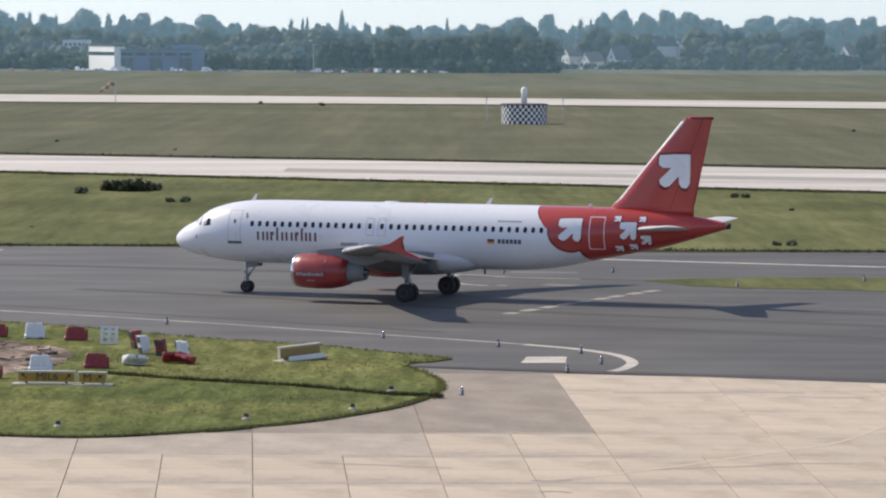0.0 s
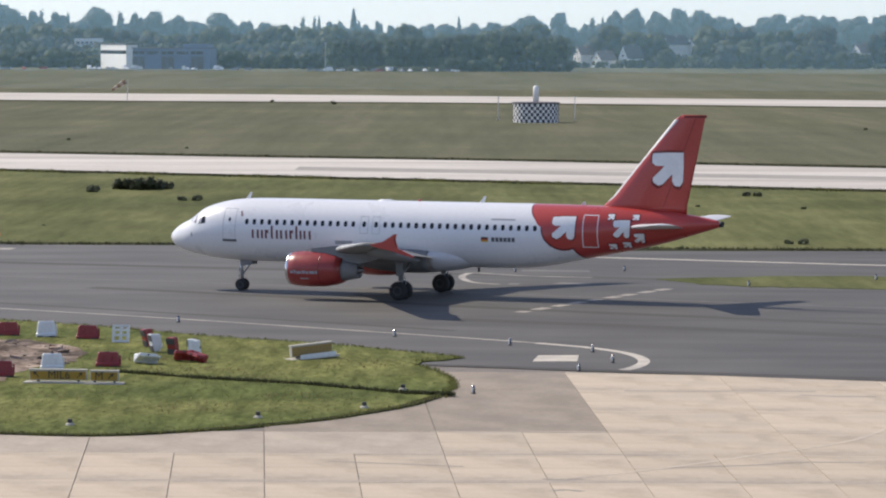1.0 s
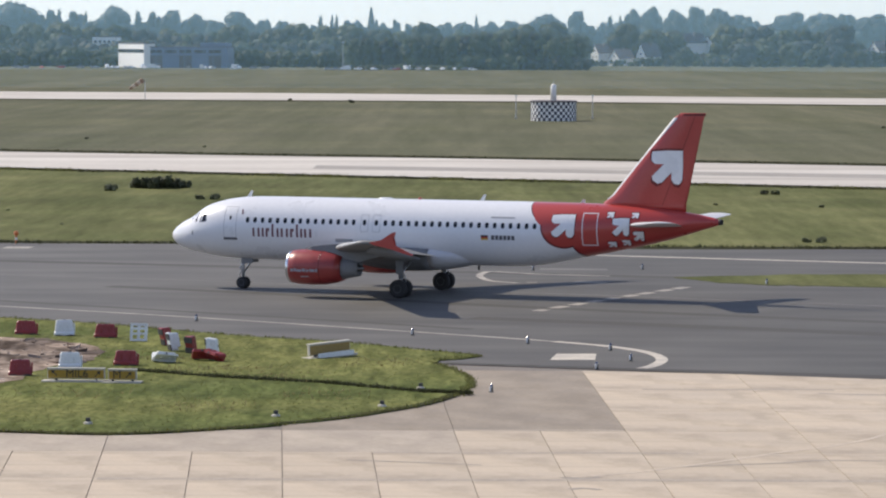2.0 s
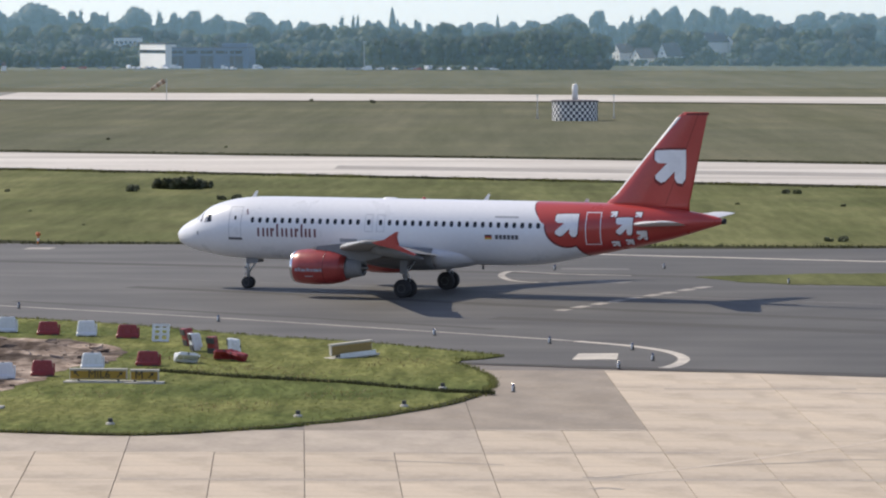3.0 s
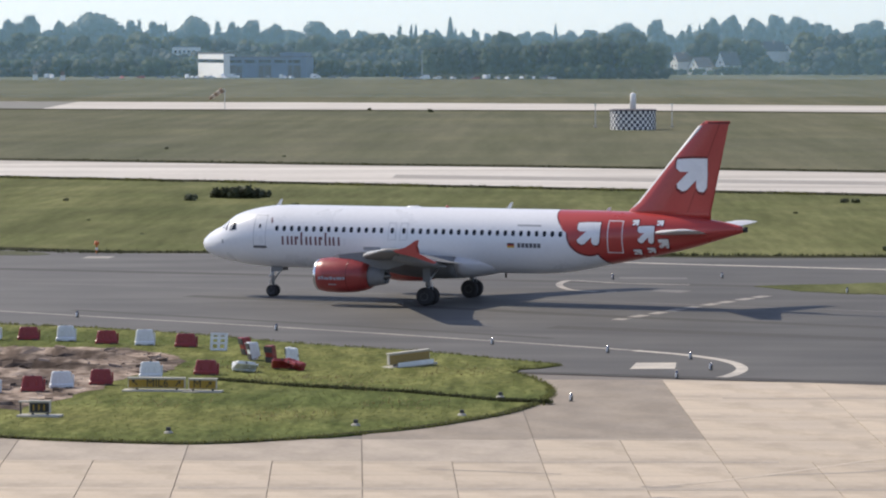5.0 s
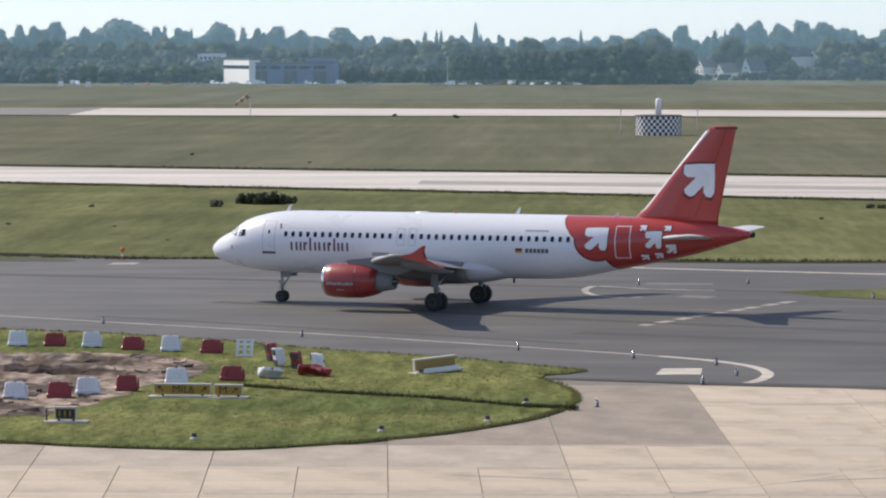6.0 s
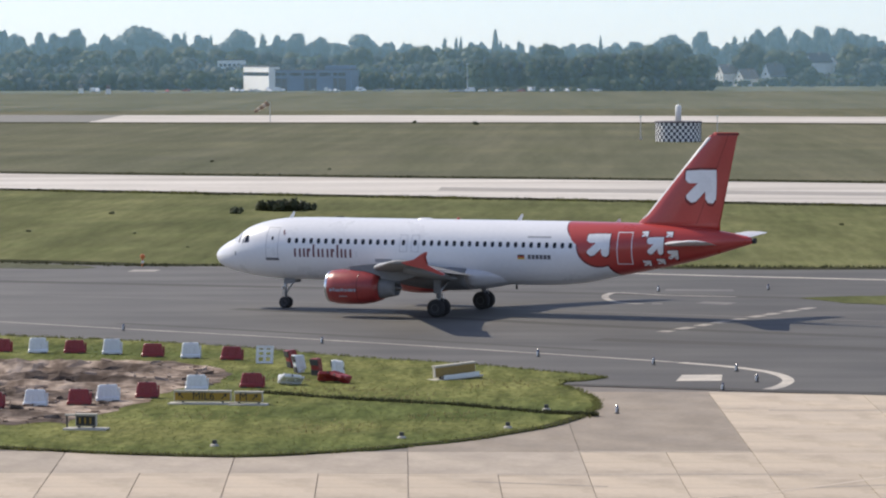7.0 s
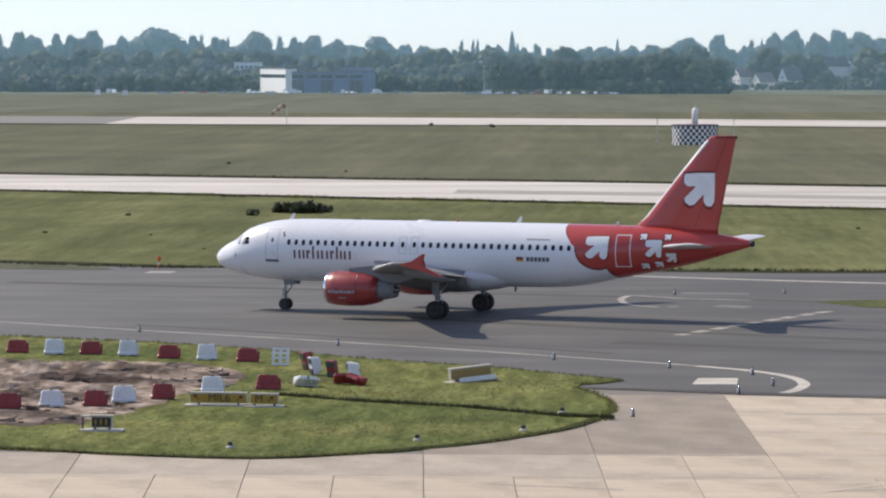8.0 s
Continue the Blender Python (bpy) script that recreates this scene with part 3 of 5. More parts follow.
        part("spinner", turned([(0.5, 0.01), (0.62, 0.14), (0.9, 0.3), (1.1, 0.36)], 24), M_dark, nacelle, smooth=True)
        part("fan_disc", turned([(0.93, 0.80), (1.0, 0.80)], 32), M_dark, nacelle)
        for k in range(22):
            a = k * math.tau / 22
            part("fan_blade", box(0.86, 0.92, -0.05, 0.05, 0.3, 0.79), M_hot, nacelle, at=Matrix.Rotation(a, 4, "X"))
        cowl_side = lambda x, z: math.sqrt(max(0, smooth_curve([(0.2, 1.03), (0.7, 1.10), (1.6, 1.13), (2.5, 1.09), (3.2, 0.96), (3.7, 0.8)], x)[0] ** 2 - z * z))
        for x, w, z, h in ((0.42, 0.2, -0.24, 0.17), (0.68, 0.13, -0.24, 0.22), (0.86, 0.32, -0.25, 0.15), (1.24, 0.22, -0.24, 0.19),
                           (1.52, 0.16, -0.25, 0.16), (1.74, 0.36, -0.24, 0.17), (2.16, 0.12, -0.24, 0.2), (1.1, 0.55, -0.58, 0.06)):
            part("cowl_lettering", decal([rect(x, x + w, z, z + h)], side, 0.012, surface=cowl_side), M_line, nacelle, "pale lettering bar on the cowl")
        part("cowl_seam", turned([(2.30, 1.096), (2.31, 1.106), (2.36, 1.103), (2.37, 1.088)], 48), M_deepred, nacelle, smooth=True)
        pylon = []
        for x, z0, z1, w in ((11.95, 2.98, 3.08, 0.05), (12.5, 2.9, 3.26, 0.3), (14.3, 2.5, 3.46, 0.36), (15.8, 2.35, 3.2, 0.26), (17.2, 2.75, 3.1, 0.1), (17.8, 2.95, 3.05, 0.03)):
            pylon.append([(x, ey - w, z0), (x, ey - w, z1), (x, ey + w, z1), (x, ey + w, z0)])
        part("engine_pylon", loft(pylon), M_wing, jet, "grey engine pylon", smooth=False)

    # blade aerials, beacon, drain mast
    for x, z, h, lean in ((5.35, 6.0, 0.42, 0.3), (21.6, 6.05, 0.42, 0.3), (28.4, 6.04, 0.22, 0.15)):
        part("blade_aerial", loft([[(x, -0.02, z), (x + 0.3, 0, z), (x, 0.02, z)], [(x + lean, -0.01, z + h), (x + lean + 0.14, 0, z + h), (x + lean, 0.01, z + h)]]), M_white, fuselage)
    part("aerial_dome", loft([[(x, w * math.cos(a), 6.03 + w * 0.45 * abs(math.sin(a))) for a in (math.pi * k / 8 for k in range(9))] for x, w in ((14.6, 0.05), (14.8, 0.25), (15.5, 0.25), (15.75, 0.05))]), M_white, fuselage, smooth=True)
    part("drain_mast", box(21.5, 21.62, -0.03, 0.03, 1.62, 2.0), M_dark, fuselage)
    part("beacon", turned([(6.06, 0.12), (6.14, 0.11), (6.2, 0.05)], 16, "Z"), M_red, fuselage, at=pose(17.5, 0, 0))

    # undercarriage
    bm = bmesh.new()
    tube(bm, (5.0, 0, 2.1), (5.07, 0, 0.75), 0.11)
    tube(bm, (5.07, 0, 0.95), (5.07, 0, 0.38), 0.075)
    tube(bm, (5.07, -0.28, 0.38), (5.07, 0.28, 0.38), 0.06)
    tube(bm, (5.85, 0, 2.05), (5.12, 0, 1.05), 0.06)
    tube(bm, (4.9, 0, 1.15), (4.78, 0, 0.8), 0.03)
    nose_leg = part("nose_gear_leg", bm, M_strut, jet, "grey metal nose leg", smooth=True)
    for y in (-0.12, 0.12):
        part("landing_light", turned([(-0.06, 0.02), (-0.02, 0.1), (0.05, 0.07)], 14), M_metal, nose_leg, smooth=True, at=pose(4.9, y, 1.35))
    for y in (-0.42, 0.42):
        part("gear_door", loft([[(x, y - 0.015, z0), (x, y + 0.015, z0), (x, y * 1.12 + 0.015, z1), (x, y * 1.12 - 0.015, z1)] for x, z0, z1 in ((5.15, 2.1, 1.62), (5.95, 2.05, 1.72))]), M_wing, jet, "open nose gear door")
    wheels = []

    def wheel(name, r, w, hub, at):
        prof = [(-w * 0.5, r * 0.55), (-w * 0.5, r * 0.82), (-w * 0.42, r * 0.93), (-w * 0.22, r), (w * 0.22, r), (w * 0.42, r * 0.93), (w * 0.5, r * 0.82), (w * 0.5, r * 0.55)]
        ob = part(name, turned(prof, 36, "Y"), M_tyre, jet, "black rubber tyre on a grey rim", smooth=True, at=at)
        part("rim", turned([(-w * 0.40, hub * 0.3), (-w * 0.46, hub * 0.6), (-w * 0.52, hub), (w * 0.52, hub), (w * 0.46, hub * 0.6), (w * 0.40, hub * 0.3)], 24, "Y"), M_rim, ob, "dull grey metal rim", smooth=False)
        for k in range(7):
            a = k * math.tau / 7
            # solid black plugs stand in for the shade inside rim holes
            part("rim_hole", turned([(-w * 0.54, hub * 0.14), (w * 0.54, hub * 0.14)], 8, "Y"), M_dark, ob, at=pose(hub * 0.68 * math.cos(a), 0, hub * 0.68 * math.sin(a)))
        wheels.append((ob, r, at.translation.copy()))

    for y in (-0.25, 0.25):
        wheel("nose_wheel", 0.38, 0.22, 0.21, pose(5.07, y, 0.38))
    for side in (-1, 1):
        yc = side * 3.795
        bm = bmesh.new()
        tube(bm, (17.6, yc * 0.98, 3.0), (17.71, yc, 1.2), 0.17)
        tube(bm, (17.71, yc, 1.25), (17.71, yc, 0.58), 0.12)
        tube(bm, (17.71, yc - 0.65, 0.585), (17.71, yc + 0.65, 0.585), 0.1)
        tube(bm, (17.7, yc * 0.5, 2.3), (17.71, yc, 1.5), 0.07)
        tube(bm, (17.95, yc, 1.5), (18.05, yc, 1.0), 0.04)
        part("main_gear_leg", bm, M_strut, jet, "grey metal main leg", smooth=True)
        part("gear_door", loft([[(x, yc + side * 0.28, z0), (x, yc + side * 0.31, z0), (x, yc + side * 0.25, z1), (x, yc + side * 0.22, z1)] for x, z0, z1 in ((17.45, 2.9, 1.5), (17.95, 2.9, 1.5))]), M_wing, jet, "main gear leg door")
        for dy in (-0.464, 0.464):
            wheel("main_wheel", 0.585, 0.42, 0.27, pose(17.71, yc + dy, 0.585))
    return jet, wheels


jet, jet_wheels = airliner()


def motions():
    """The airliner taxis straight on, its wheels roll."""
    h = Vector((-math.cos(radians(-HEADING)), math.sin(radians(-HEADING)), 0))
    times = [k * 0.4 for k in range(21)]
    walk(jet, [(t, Matrix.Translation(h * SPEED * t) @ pose(NOSE[0], NOSE[1], 0, 0, 0, HEADING)) for t in times])
    for ob, r, at in jet_wheels:
        walk(ob, [(t, Matrix.Translation(at) @ Matrix.Rotation(-SPEED * t / r, 4, "Y")) for t in times])


# ---- pavement edges, grass verge and markings ----
def jagged(pts, amount, seed, step=1.2):
    rng = random.Random(seed)
    return [(x + rng.uniform(-amount, amount), y + rng.uniform(-amount, amount) * 1.5) for x, y in curve_pts(pts, step)]


VERGE_NEAR = [(-140, 178), (-70, 160), (-40, 151), (-26.1, 147.3), (-21, 145.2), (-15, 143.9), (-11, 145.6), (-7.9, 148.1), (-5.5, 150.4), (-2.2, 155.7), (-0.7, 160.2), (0.0, 164.6), (-0.2, 169.0), (-1.0, 173.0), (-1.9, 175.6)]
VERGE_FAR = [(-1.7, 177.6), (0.4, 180.0), (-3.1, 183.7), (-6.6, 187.4), (-13.9, 192.4), (-20.5, 198.6), (-27.7, 203.5), (-36.7, 207.6), (-70, 230), (-140, 282)]
sheet("verge", jagged(VERGE_NEAR, 0.10, 1) + jagged(VERGE_FAR, 0.10, 2), 0.07, M_verge, "rough green grass verge beside the taxiway", "grass", 0.12)
sheet("soil", jagged([(-60, 204), (-36, 189.5), (-30, 189.3), (-24.4, 189.5), (-20.0, 184.5), (-19.3, 176), (-21.4, 171.5), (-21.8, 166.5), (-23.4, 160), (-24.0, 156.6), (-25.2, 157.5), (-29.5, 157.0), (-60, 170)], 0.35, 3),
      0.085, M_soil, "dug-over patch of bare brown soil", "soil")
sheet("grass_wedge", jagged([(14.0, 240.2), (17, 241.5), (30, 243.5), (60, 236), (60, 221), (29.3, 230.4), (19.4, 233.2), (15.5, 236.8)], 0.25, 4), 0.03, M_near_field, "narrow strip of grass between taxiways", "grass", 0.05)
sheet("left_wedge", jagged([(-90, 287), (-60, 277.5), (-47.6, 275.2), (-40.8, 274.2), (-40.6, 277.5), (-47, 282), (-60, 287), (-90, 299)], 0.2, 6), 0.02, M_grass, "grass tongue at the taxiway edge", "grass", 0.04)
sheet("joint_bed", [(-140, 90), (60, 90), (60, 157), (13.3, 172.0), (-1.3, 176.6), (-20, 180), (-140, 190)], -0.025, M_joint, "dark joint filler under the concrete slabs", "pavement")
M_tar = mat("tarred_edge", (0.062, 0.058, 0.053), 0.85, vary=0.15, scale=0.6, fine=6, second=(0.09, 0.084, 0.077), gloss=0.2)
# near-black soil tone, with the shade among tall weeds put into the colour
M_edge = mat("edge_soil_and_shade", (0.026, 0.026, 0.014), 0.95, vary=0.3, scale=0.8, fine=4, second=(0.055, 0.055, 0.026), gloss=0.03)
ribbon("verge_edge", [(x - 0.12, y + 0.2) for x, y in VERGE_NEAR if -100 < x < -0.5 and y < 163], 0.5, 0.076, "dark edge of the grass verge", M_edge)
# strip widths from here on are sized to fit the camera's view
ribbon("runway_edge_near", [(-300, 554.8), (-55.1, 432.8), (1, 405), (48.6, 382), (200, 307)], 6.5, -0.014, "dark strip along the runway edge, with the weeds' shade in its colour", M_edge)
ribbon("runway_edge_far", [(-300, 599), (-63.1, 500.5), (1.2, 477.5), (57.1, 454), (200, 392)], 9.0, -0.014, "dark strip along the runway edge, with the weeds' shade in its colour", M_edge)
ribbon("field_edge", [(-90, 301.5), (-45, 284), (-35.2, 279.2), (-21.7, 279.0), (13.9, 274.0), (34.7, 274.6), (60, 270)], 3.2, 0.002, "dark strip along the taxiway edge, with the weeds' shade in its colour", M_edge)
ribbon("far_taxiway_edge", [(-420, 980), (-115, 903), (2.2, 887), (108, 849), (300, 780)], 16, -0.012, "dark strip along the far runway edge", M_edge)
sheet("old_asphalt_strip", [(-430, 990), (-134, 914.5), (-140, 1028), (-430, 1098)], -0.015, M_old_asphalt, "older grey end of the far runway", "runway")
sheet("worn_edge", [(-1.4, 175.9), (13.3, 171.0), (60, 155.6), (60, 158.6), (30, 168.2), (13.3, 172.6), (-1.3, 176.7)], 0.008, M_tar, "dark tarred seam along the apron edge", "seam")

M_pale_line = mat("rubbed_apron_paint", (0.58, 0.49, 0.38), 0.85, vary=0.12, scale=0.5, fine=4, second=(0.46, 0.39, 0.31))
M_worn = mat("worn_paint", (0.46, 0.42, 0.36), 0.8, vary=0.2, scale=0.5, fine=4, second=(0.22, 0.20, 0.175))
M_faint = mat("faint_paint", (0.20, 0.185, 0.165), 0.8, vary=0.15, scale=0.4, fine=4, second=(0.12, 0.112, 0.104))
ribbon("edge_line", [(-110, 270), (-60, 233.5), (-38.9, 219.5), (-29, 212.9), (-16.2, 204.6), (-3.3, 195.2), (3.2, 190.3), (4.5, 189.2)], 0.42, 0.006, "worn cream taxiway edge line", M_worn)
ribbon("edge_line", [(4.5, 189.2), (7.3, 186.4), (9.2, 182.9), (9.75, 179), (9.1, 175.4), (8.1, 173.3)], 0.62, 0.006, "cream taxiway line curving into the apron")
ribbon("centre_line", [(3.9, 210.4), (6.4, 215.6), (8.0, 218.9), (13.3, 229.3), (14.6, 231.8)], 0.8, 0.006, "broken cream taxiway line", M_worn, gaps=(1.7, 1.0))
ribbon("far_edge_line", [(60, 246), (32.5, 255.4), (13.5, 262.8), (5.2, 266.5), (-2, 270)], 0.9, 0.006, "pale far taxiway edge line")
ribbon("far_hook_line", [(9.5, 241.5), (5.0, 243.0), (2.9, 244.6), (1.2, 245.6), (0.5, 241.5), (1.2, 236.5), (3.0, 234.5)], 0.5, 0.006, "pale curved taxiway line", M_worn)
ribbon("centre_line_faded", [(-60, 251.5), (-34.2, 241.5), (-25.5, 238.3), (-17, 235), (10, 222.5), (60, 199)], 0.28, 0.004, "faint worn centre line", M_faint)
ribbon("apron_line", [(3.77, 130.7), (5.51, 131.6), (7.31, 133.21), (10.12, 136.16), (12.59, 139.04), (14.6, 141.03), (16.81, 144.31), (19.12, 149.92)], 0.24, 0.012, "worn pale curved apron line", M_pale_line)
for pts in ([(4.0, 178.4), (6.3, 178.5), (6.5, 182.0), (4.4, 181.9)], [(-36.6, 270.4), (-34.5, 270.5), (-34.3, 273.0), (-36.4, 272.9)], [(6.6, 235.0), (8.6, 233.6), (9.4, 235.6), (7.2, 236.8)],
            [(3.6, 234.2), (4.3, 234.1), (4.4, 235.6), (3.7, 235.7)], [(4.8, 247.6), (9.6, 247.2), (9.6, 249.0), (4.8, 249.4)]):
    sheet("painted_block", pts, 0.007, M_paint if pts[0][1] < 200 else M_worn if pts[0][1] > 260 else M_faint, "worn white painted block on asphalt", "marking")
M_grey_run = mat("worn_runway", (0.27, 0.25, 0.22), 0.85, vary=0.1, scale=0.06, fine=0.8, second=(0.36, 0.33, 0.29))
M_stain = mat("rubber_stain", (0.095, 0.09, 0.082), 0.85, vary=0.15, scale=0.3, fine=6, gloss=0.2)
M_dust = mat("apron_tyre_marks", (0.27, 0.24, 0.205), 0.9, vary=0.12, scale=0.5, fine=4, second=(0.36, 0.315, 0.265))
sheet("runway_streak", [(-20, 436), (57, 408), (200, 340), (205, 351), (58, 420), (-20, 448)], -0.012, M_grey_run, "greyer worn strip along the runway", "runway stain")
for pts, w in (([(8.0, 133.94), (9.78, 134.52), (11.8, 135.12), (13.65, 136.09), (16.07, 135.98)], 0.22), ([(3.34, 130.52), (4.18, 130.21), (4.84, 130.73)], 0.3), ([(3.57, 127.08), (4.09, 127.42), (4.7, 126.95)], 0.35), ([(-4.91, 135.7), (-2.25, 135.06), (0.38, 134.24)], 0.2), ([(16.09, 161.98), (17.49, 161.52), (19.56, 161.34)], 0.3)):
    ribbon("tyre_mark", pts, w, 0.011, "faint dark tyre marks on concrete", M_dust)
M_smear = mat("joint_smear", (0.33, 0.285, 0.235), 0.9, vary=0.15, scale=0.3, fine=3, second=(0.42, 0.355, 0.28))
for x0, x1, y, w in ((-14, 19, 129.75, 0.7), (-4, 9, 138.25, 0.45), (-1, 6.4, 146.3, 0.4), (8, 17, 163.6, 0.6)):
    ribbon("joint_smear", [(x0, y), ((x0 * 2 + x1) / 3, y - 0.1), ((x0 + x1 * 2) / 3, y + 0.08), (x1, y)], w, 0.010, "dark tarry smear along a slab joint", M_smear)
for pts, w in (([(-24, 230), (-10, 222), (4, 213), (30, 200)], 1.6), ([(-30, 217.5), (-12, 205.5), (0, 197)], 0.8), ([(-45, 259), (-20, 251), (14, 240), (40, 228)], 2.0), ([(0, 205), (20, 196), (45, 183)], 2.2)):
    ribbon("tar_stain", pts, w, 0.003, "long dark rubber stain on asphalt", M_stain)


# ---- concrete apron slabs ----
M_grey_slab = mat("grey_slab", (0.35, 0.292, 0.225), 0.85, vary=0.10, scale=0.3, fine=4.0, second=(0.285, 0.242, 0.195), per_object=0.06, bump=0.003, gloss=0.3)
more_noise(M_grey_slab, 0.45, (0.82, 0.82, 0.82), (1.06, 1.06, 1.06), (1, 0.6, 1))
M_tan_slab = mat("tan_slab", (0.47, 0.40, 0.315), 0.85, vary=0.08, scale=0.25, fine=4.0, second=(0.37, 0.315, 0.255), per_object=0.08, bump=0.003, gloss=0.3)
more_noise(M_tan_slab, 0.45, (0.82, 0.82, 0.82), (1.06, 1.06, 1.06), (1, 0.6, 1))


def apron():
    root = thing("apron", pose(0, 0, 0), "pale jointed concrete apron slabs with stains", "pavement", kind="structure")
    rows = [95, 103.5, 112.3, 121.1, 129.9, 138.4, 146.1, 154.9, 163.8, 172.6]

    def slab(u0, u1, y0, y1, m):
        """One slab between two joints, which fan out slightly to fit the camera's view."""
        at = lambda u, y: -0.35 + u * 7.15 + (-0.047 + 0.0012 * u * 7.15) * (y - 137.45)
        g = 0.018
        bm = bmesh.new()
        ox = at(u0, y0)
        # the last row is cut off along the slanting taxiway edge
        ends = [min(y1, 171.1 - 0.325 * (at(u, y1) - 13.3)) if y1 > 160 else y1 for u in (u0, u1)]
        if min(ends) < y0 + 0.5:
            return
        q = [(at(u0, y0) - ox + g, g), (at(u1, y0) - ox - g, g), (at(u1, ends[1]) - ox - g, ends[1] - y0 - g), (at(u0, ends[0]) - ox + g, ends[0] - y0 - g)]
        top = [bm.verts.new((x, y, 0.004)) for x, y in q]
        low = [bm.verts.new((x, y, -0.03)) for x, y in q]
        bm.faces.new(top)
        for i in range(4):
            bm.faces.new((low[i], low[(i + 1) % 4], top[(i + 1) % 4], top[i]))
        part("slab", bm, m, root, at=pose(ox, y0, 0))

    for r, (y0, y1) in enumerate(zip(rows, rows[1:])):
        for k in range(-9, 6):
            if y0 > 146 and k < -1:
                continue
            if y0 > 146 and k <= 0:
                if y0 < 147:
                    slab(k, k + 1, y0, rows[-1], M_grey_slab)
                continue
            halves = y1 < 139 or (y1 < 147 and k == 0)
            for j in range(2 if halves else 1):
                u0 = k + j * 0.5
                m = M_tan_slab if y0 > 137 and k < 0 else M_concrete
                slab(u0, u0 + (0.5 if halves else 1), y0, y1, m)


apron()


# ---- grass tufts ----
M_dry = leafy(mat("dry_grass", (0.27, 0.24, 0.11), 0.85, vary=0.2, scale=1, fine=6, per_island=0.3))


def tufts(name, n, place, size, seed, label, material):
    """Bunches of narrow blades; place(rng) gives x, y, z."""
    rng = random.Random(seed)
    verts, faces = [], []
    for _ in range(n):
        x, y, z = place(rng)
        s = size * rng.uniform(0.5, 1.4)
        for k in range(4):
            a = rng.uniform(0, math.tau)
            dx, dy = math.cos(a), math.sin(a)
            w, b = s * 0.16, len(verts)
            ox, oy = rng.uniform(-s, s) * 0.6, rng.uniform(-s, s) * 0.6
            verts += [(x + ox - dy * w, y + oy + dx * w, z), (x + ox + dy * w, y + oy - dx * w, z), (x + ox + dx * s * 0.5, y + oy + dy * s * 0.5, z + s * rng.uniform(0.6, 1.1))]
            faces.append((b, b + 1, b + 2))
    me = bpy.data.meshes.new(name)
    me.from_pydata(verts, [], faces)
    me.materials.append(material)
    return tagged(new(name, me), label, "grass", kind="stuff")


VERGE_POLY = VERGE_NEAR + VERGE_FAR
SOIL_POLY = [(-60, 204), (-36, 189.5), (-24.4, 189.5), (-20.0, 184.5), (-19.3, 176), (-21.6, 169), (-23.4, 160), (-24.5, 156.8), (-29.5, 157.0), (-60, 170)]


def on_verge(rng):
    while True:
        x, y = -45 + 46 * rng.random(), rng.uniform(143, 214)
        if inside(VERGE_POLY, x, y) and (not inside(SOIL_POLY, x, y) or rng.random() < 0.03):
            return x, y, 0.06


def along(rng, pts):
    """A point picked evenly along a polyline."""
    total = sum(math.dist(a, c) for a, c in zip(pts, pts[1:]))
    u = rng.random() * total
    for a, c in zip(pts, pts[1:]):
        d = math.dist(a, c)
        if u <= d:
            return a[0] + (c[0] - a[0]) * u / d, a[1] + (c[1] - a[1]) * u / d
        u -= d
    return pts[-1]


def on_rim(rng):
    x, y = along(rng, [q for q in (VERGE_NEAR if rng.random() < 0.6 else VERGE_FAR) if q[0] > -60])
    return x + rng.gauss(0, 0.12), y + rng.gauss(0, 0.15), 0.02


tufts("verge_grass", 9000, on_verge, 0.065, 11, "short rough grass blades on the verge", M_blade)
tufts("verge_rim_grass", 1800, on_rim, 0.16, 12, "ragged grass along the pavement edge", M_blade)


def on_dry(rng):
    c = ((-14, 171), (-11, 172.5), (-9, 168), (-18, 160), (-7, 160), (-5, 176), (-16, 178), (-12, 155))[rng.randrange(8)]
    return c[0] + rng.gauss(0, 1.2), c[1] + rng.gauss(0, 1.4), 0.06


tufts("dry_grass", 420, on_dry, 0.14, 13, "pale dry grass patches", M_dry)


def on_ditch(rng):
    p = ((-17.0, 171.5), (-12, 168), (-7.2, 165.6), (-2.3, 161.5), (0.0, 160.6))
    i = rng.randrange(4)
    u = rng.random()
    return p[i][0] + (p[i + 1][0] - p[i][0]) * u, p[i][1] + (p[i + 1][1] - p[i][1]) * u + rng.gauss(0, 0.18), 0.06


M_shade_grass = leafy(mat("dark_weeds", (0.055, 0.06, 0.024), 0.85, vary=0.2, scale=1, fine=5, per_island=0.3), 0.3)
tufts("dark_weeds", 1500, on_ditch, 0.16, 14, "line of dark weeds across the verge", M_shade_grass)


def on_field_edge(rng):
    """Weeds gather in uneven bunches along both sides of the runway and along the taxiway."""
    pick = rng.random()
    x = rng.uniform(-75, 65)
    if pick < 0.45:
        bunch = 2.2 * max(0.0, math.sin(x * 0.37) + math.sin(x * 0.93 + 1.0)) ** 0.5
        return x, 434.2 - 0.49 * (x + 55) + rng.gauss(0, 0.9) - 2.5 - bunch, -0.04
    if pick < 0.65:
        return x, 477.0 - 0.40 * x + rng.gauss(0, 1.4), -0.04
    x = rng.uniform(-60, 45)
    return x, 278.2 - (0.08 * max(0, x + 22)) + max(0, -x - 38) * 0.45 + rng.gauss(0, 0.5), -0.04


def on_runway_clumps(rng):
    x = (-66, -57, -51, -38, -24, -17, -3, 6, 10, 27, 41, 52)[rng.randrange(12)] + rng.gauss(0, 1.3)
    return x, 434.2 - 0.49 * (x + 55) - 4.2 + rng.gauss(0, 0.8), -0.03


tufts("field_edge_weeds", 4200, on_field_edge, 0.26, 16, "dark weeds along the runway edge", M_shade_grass)
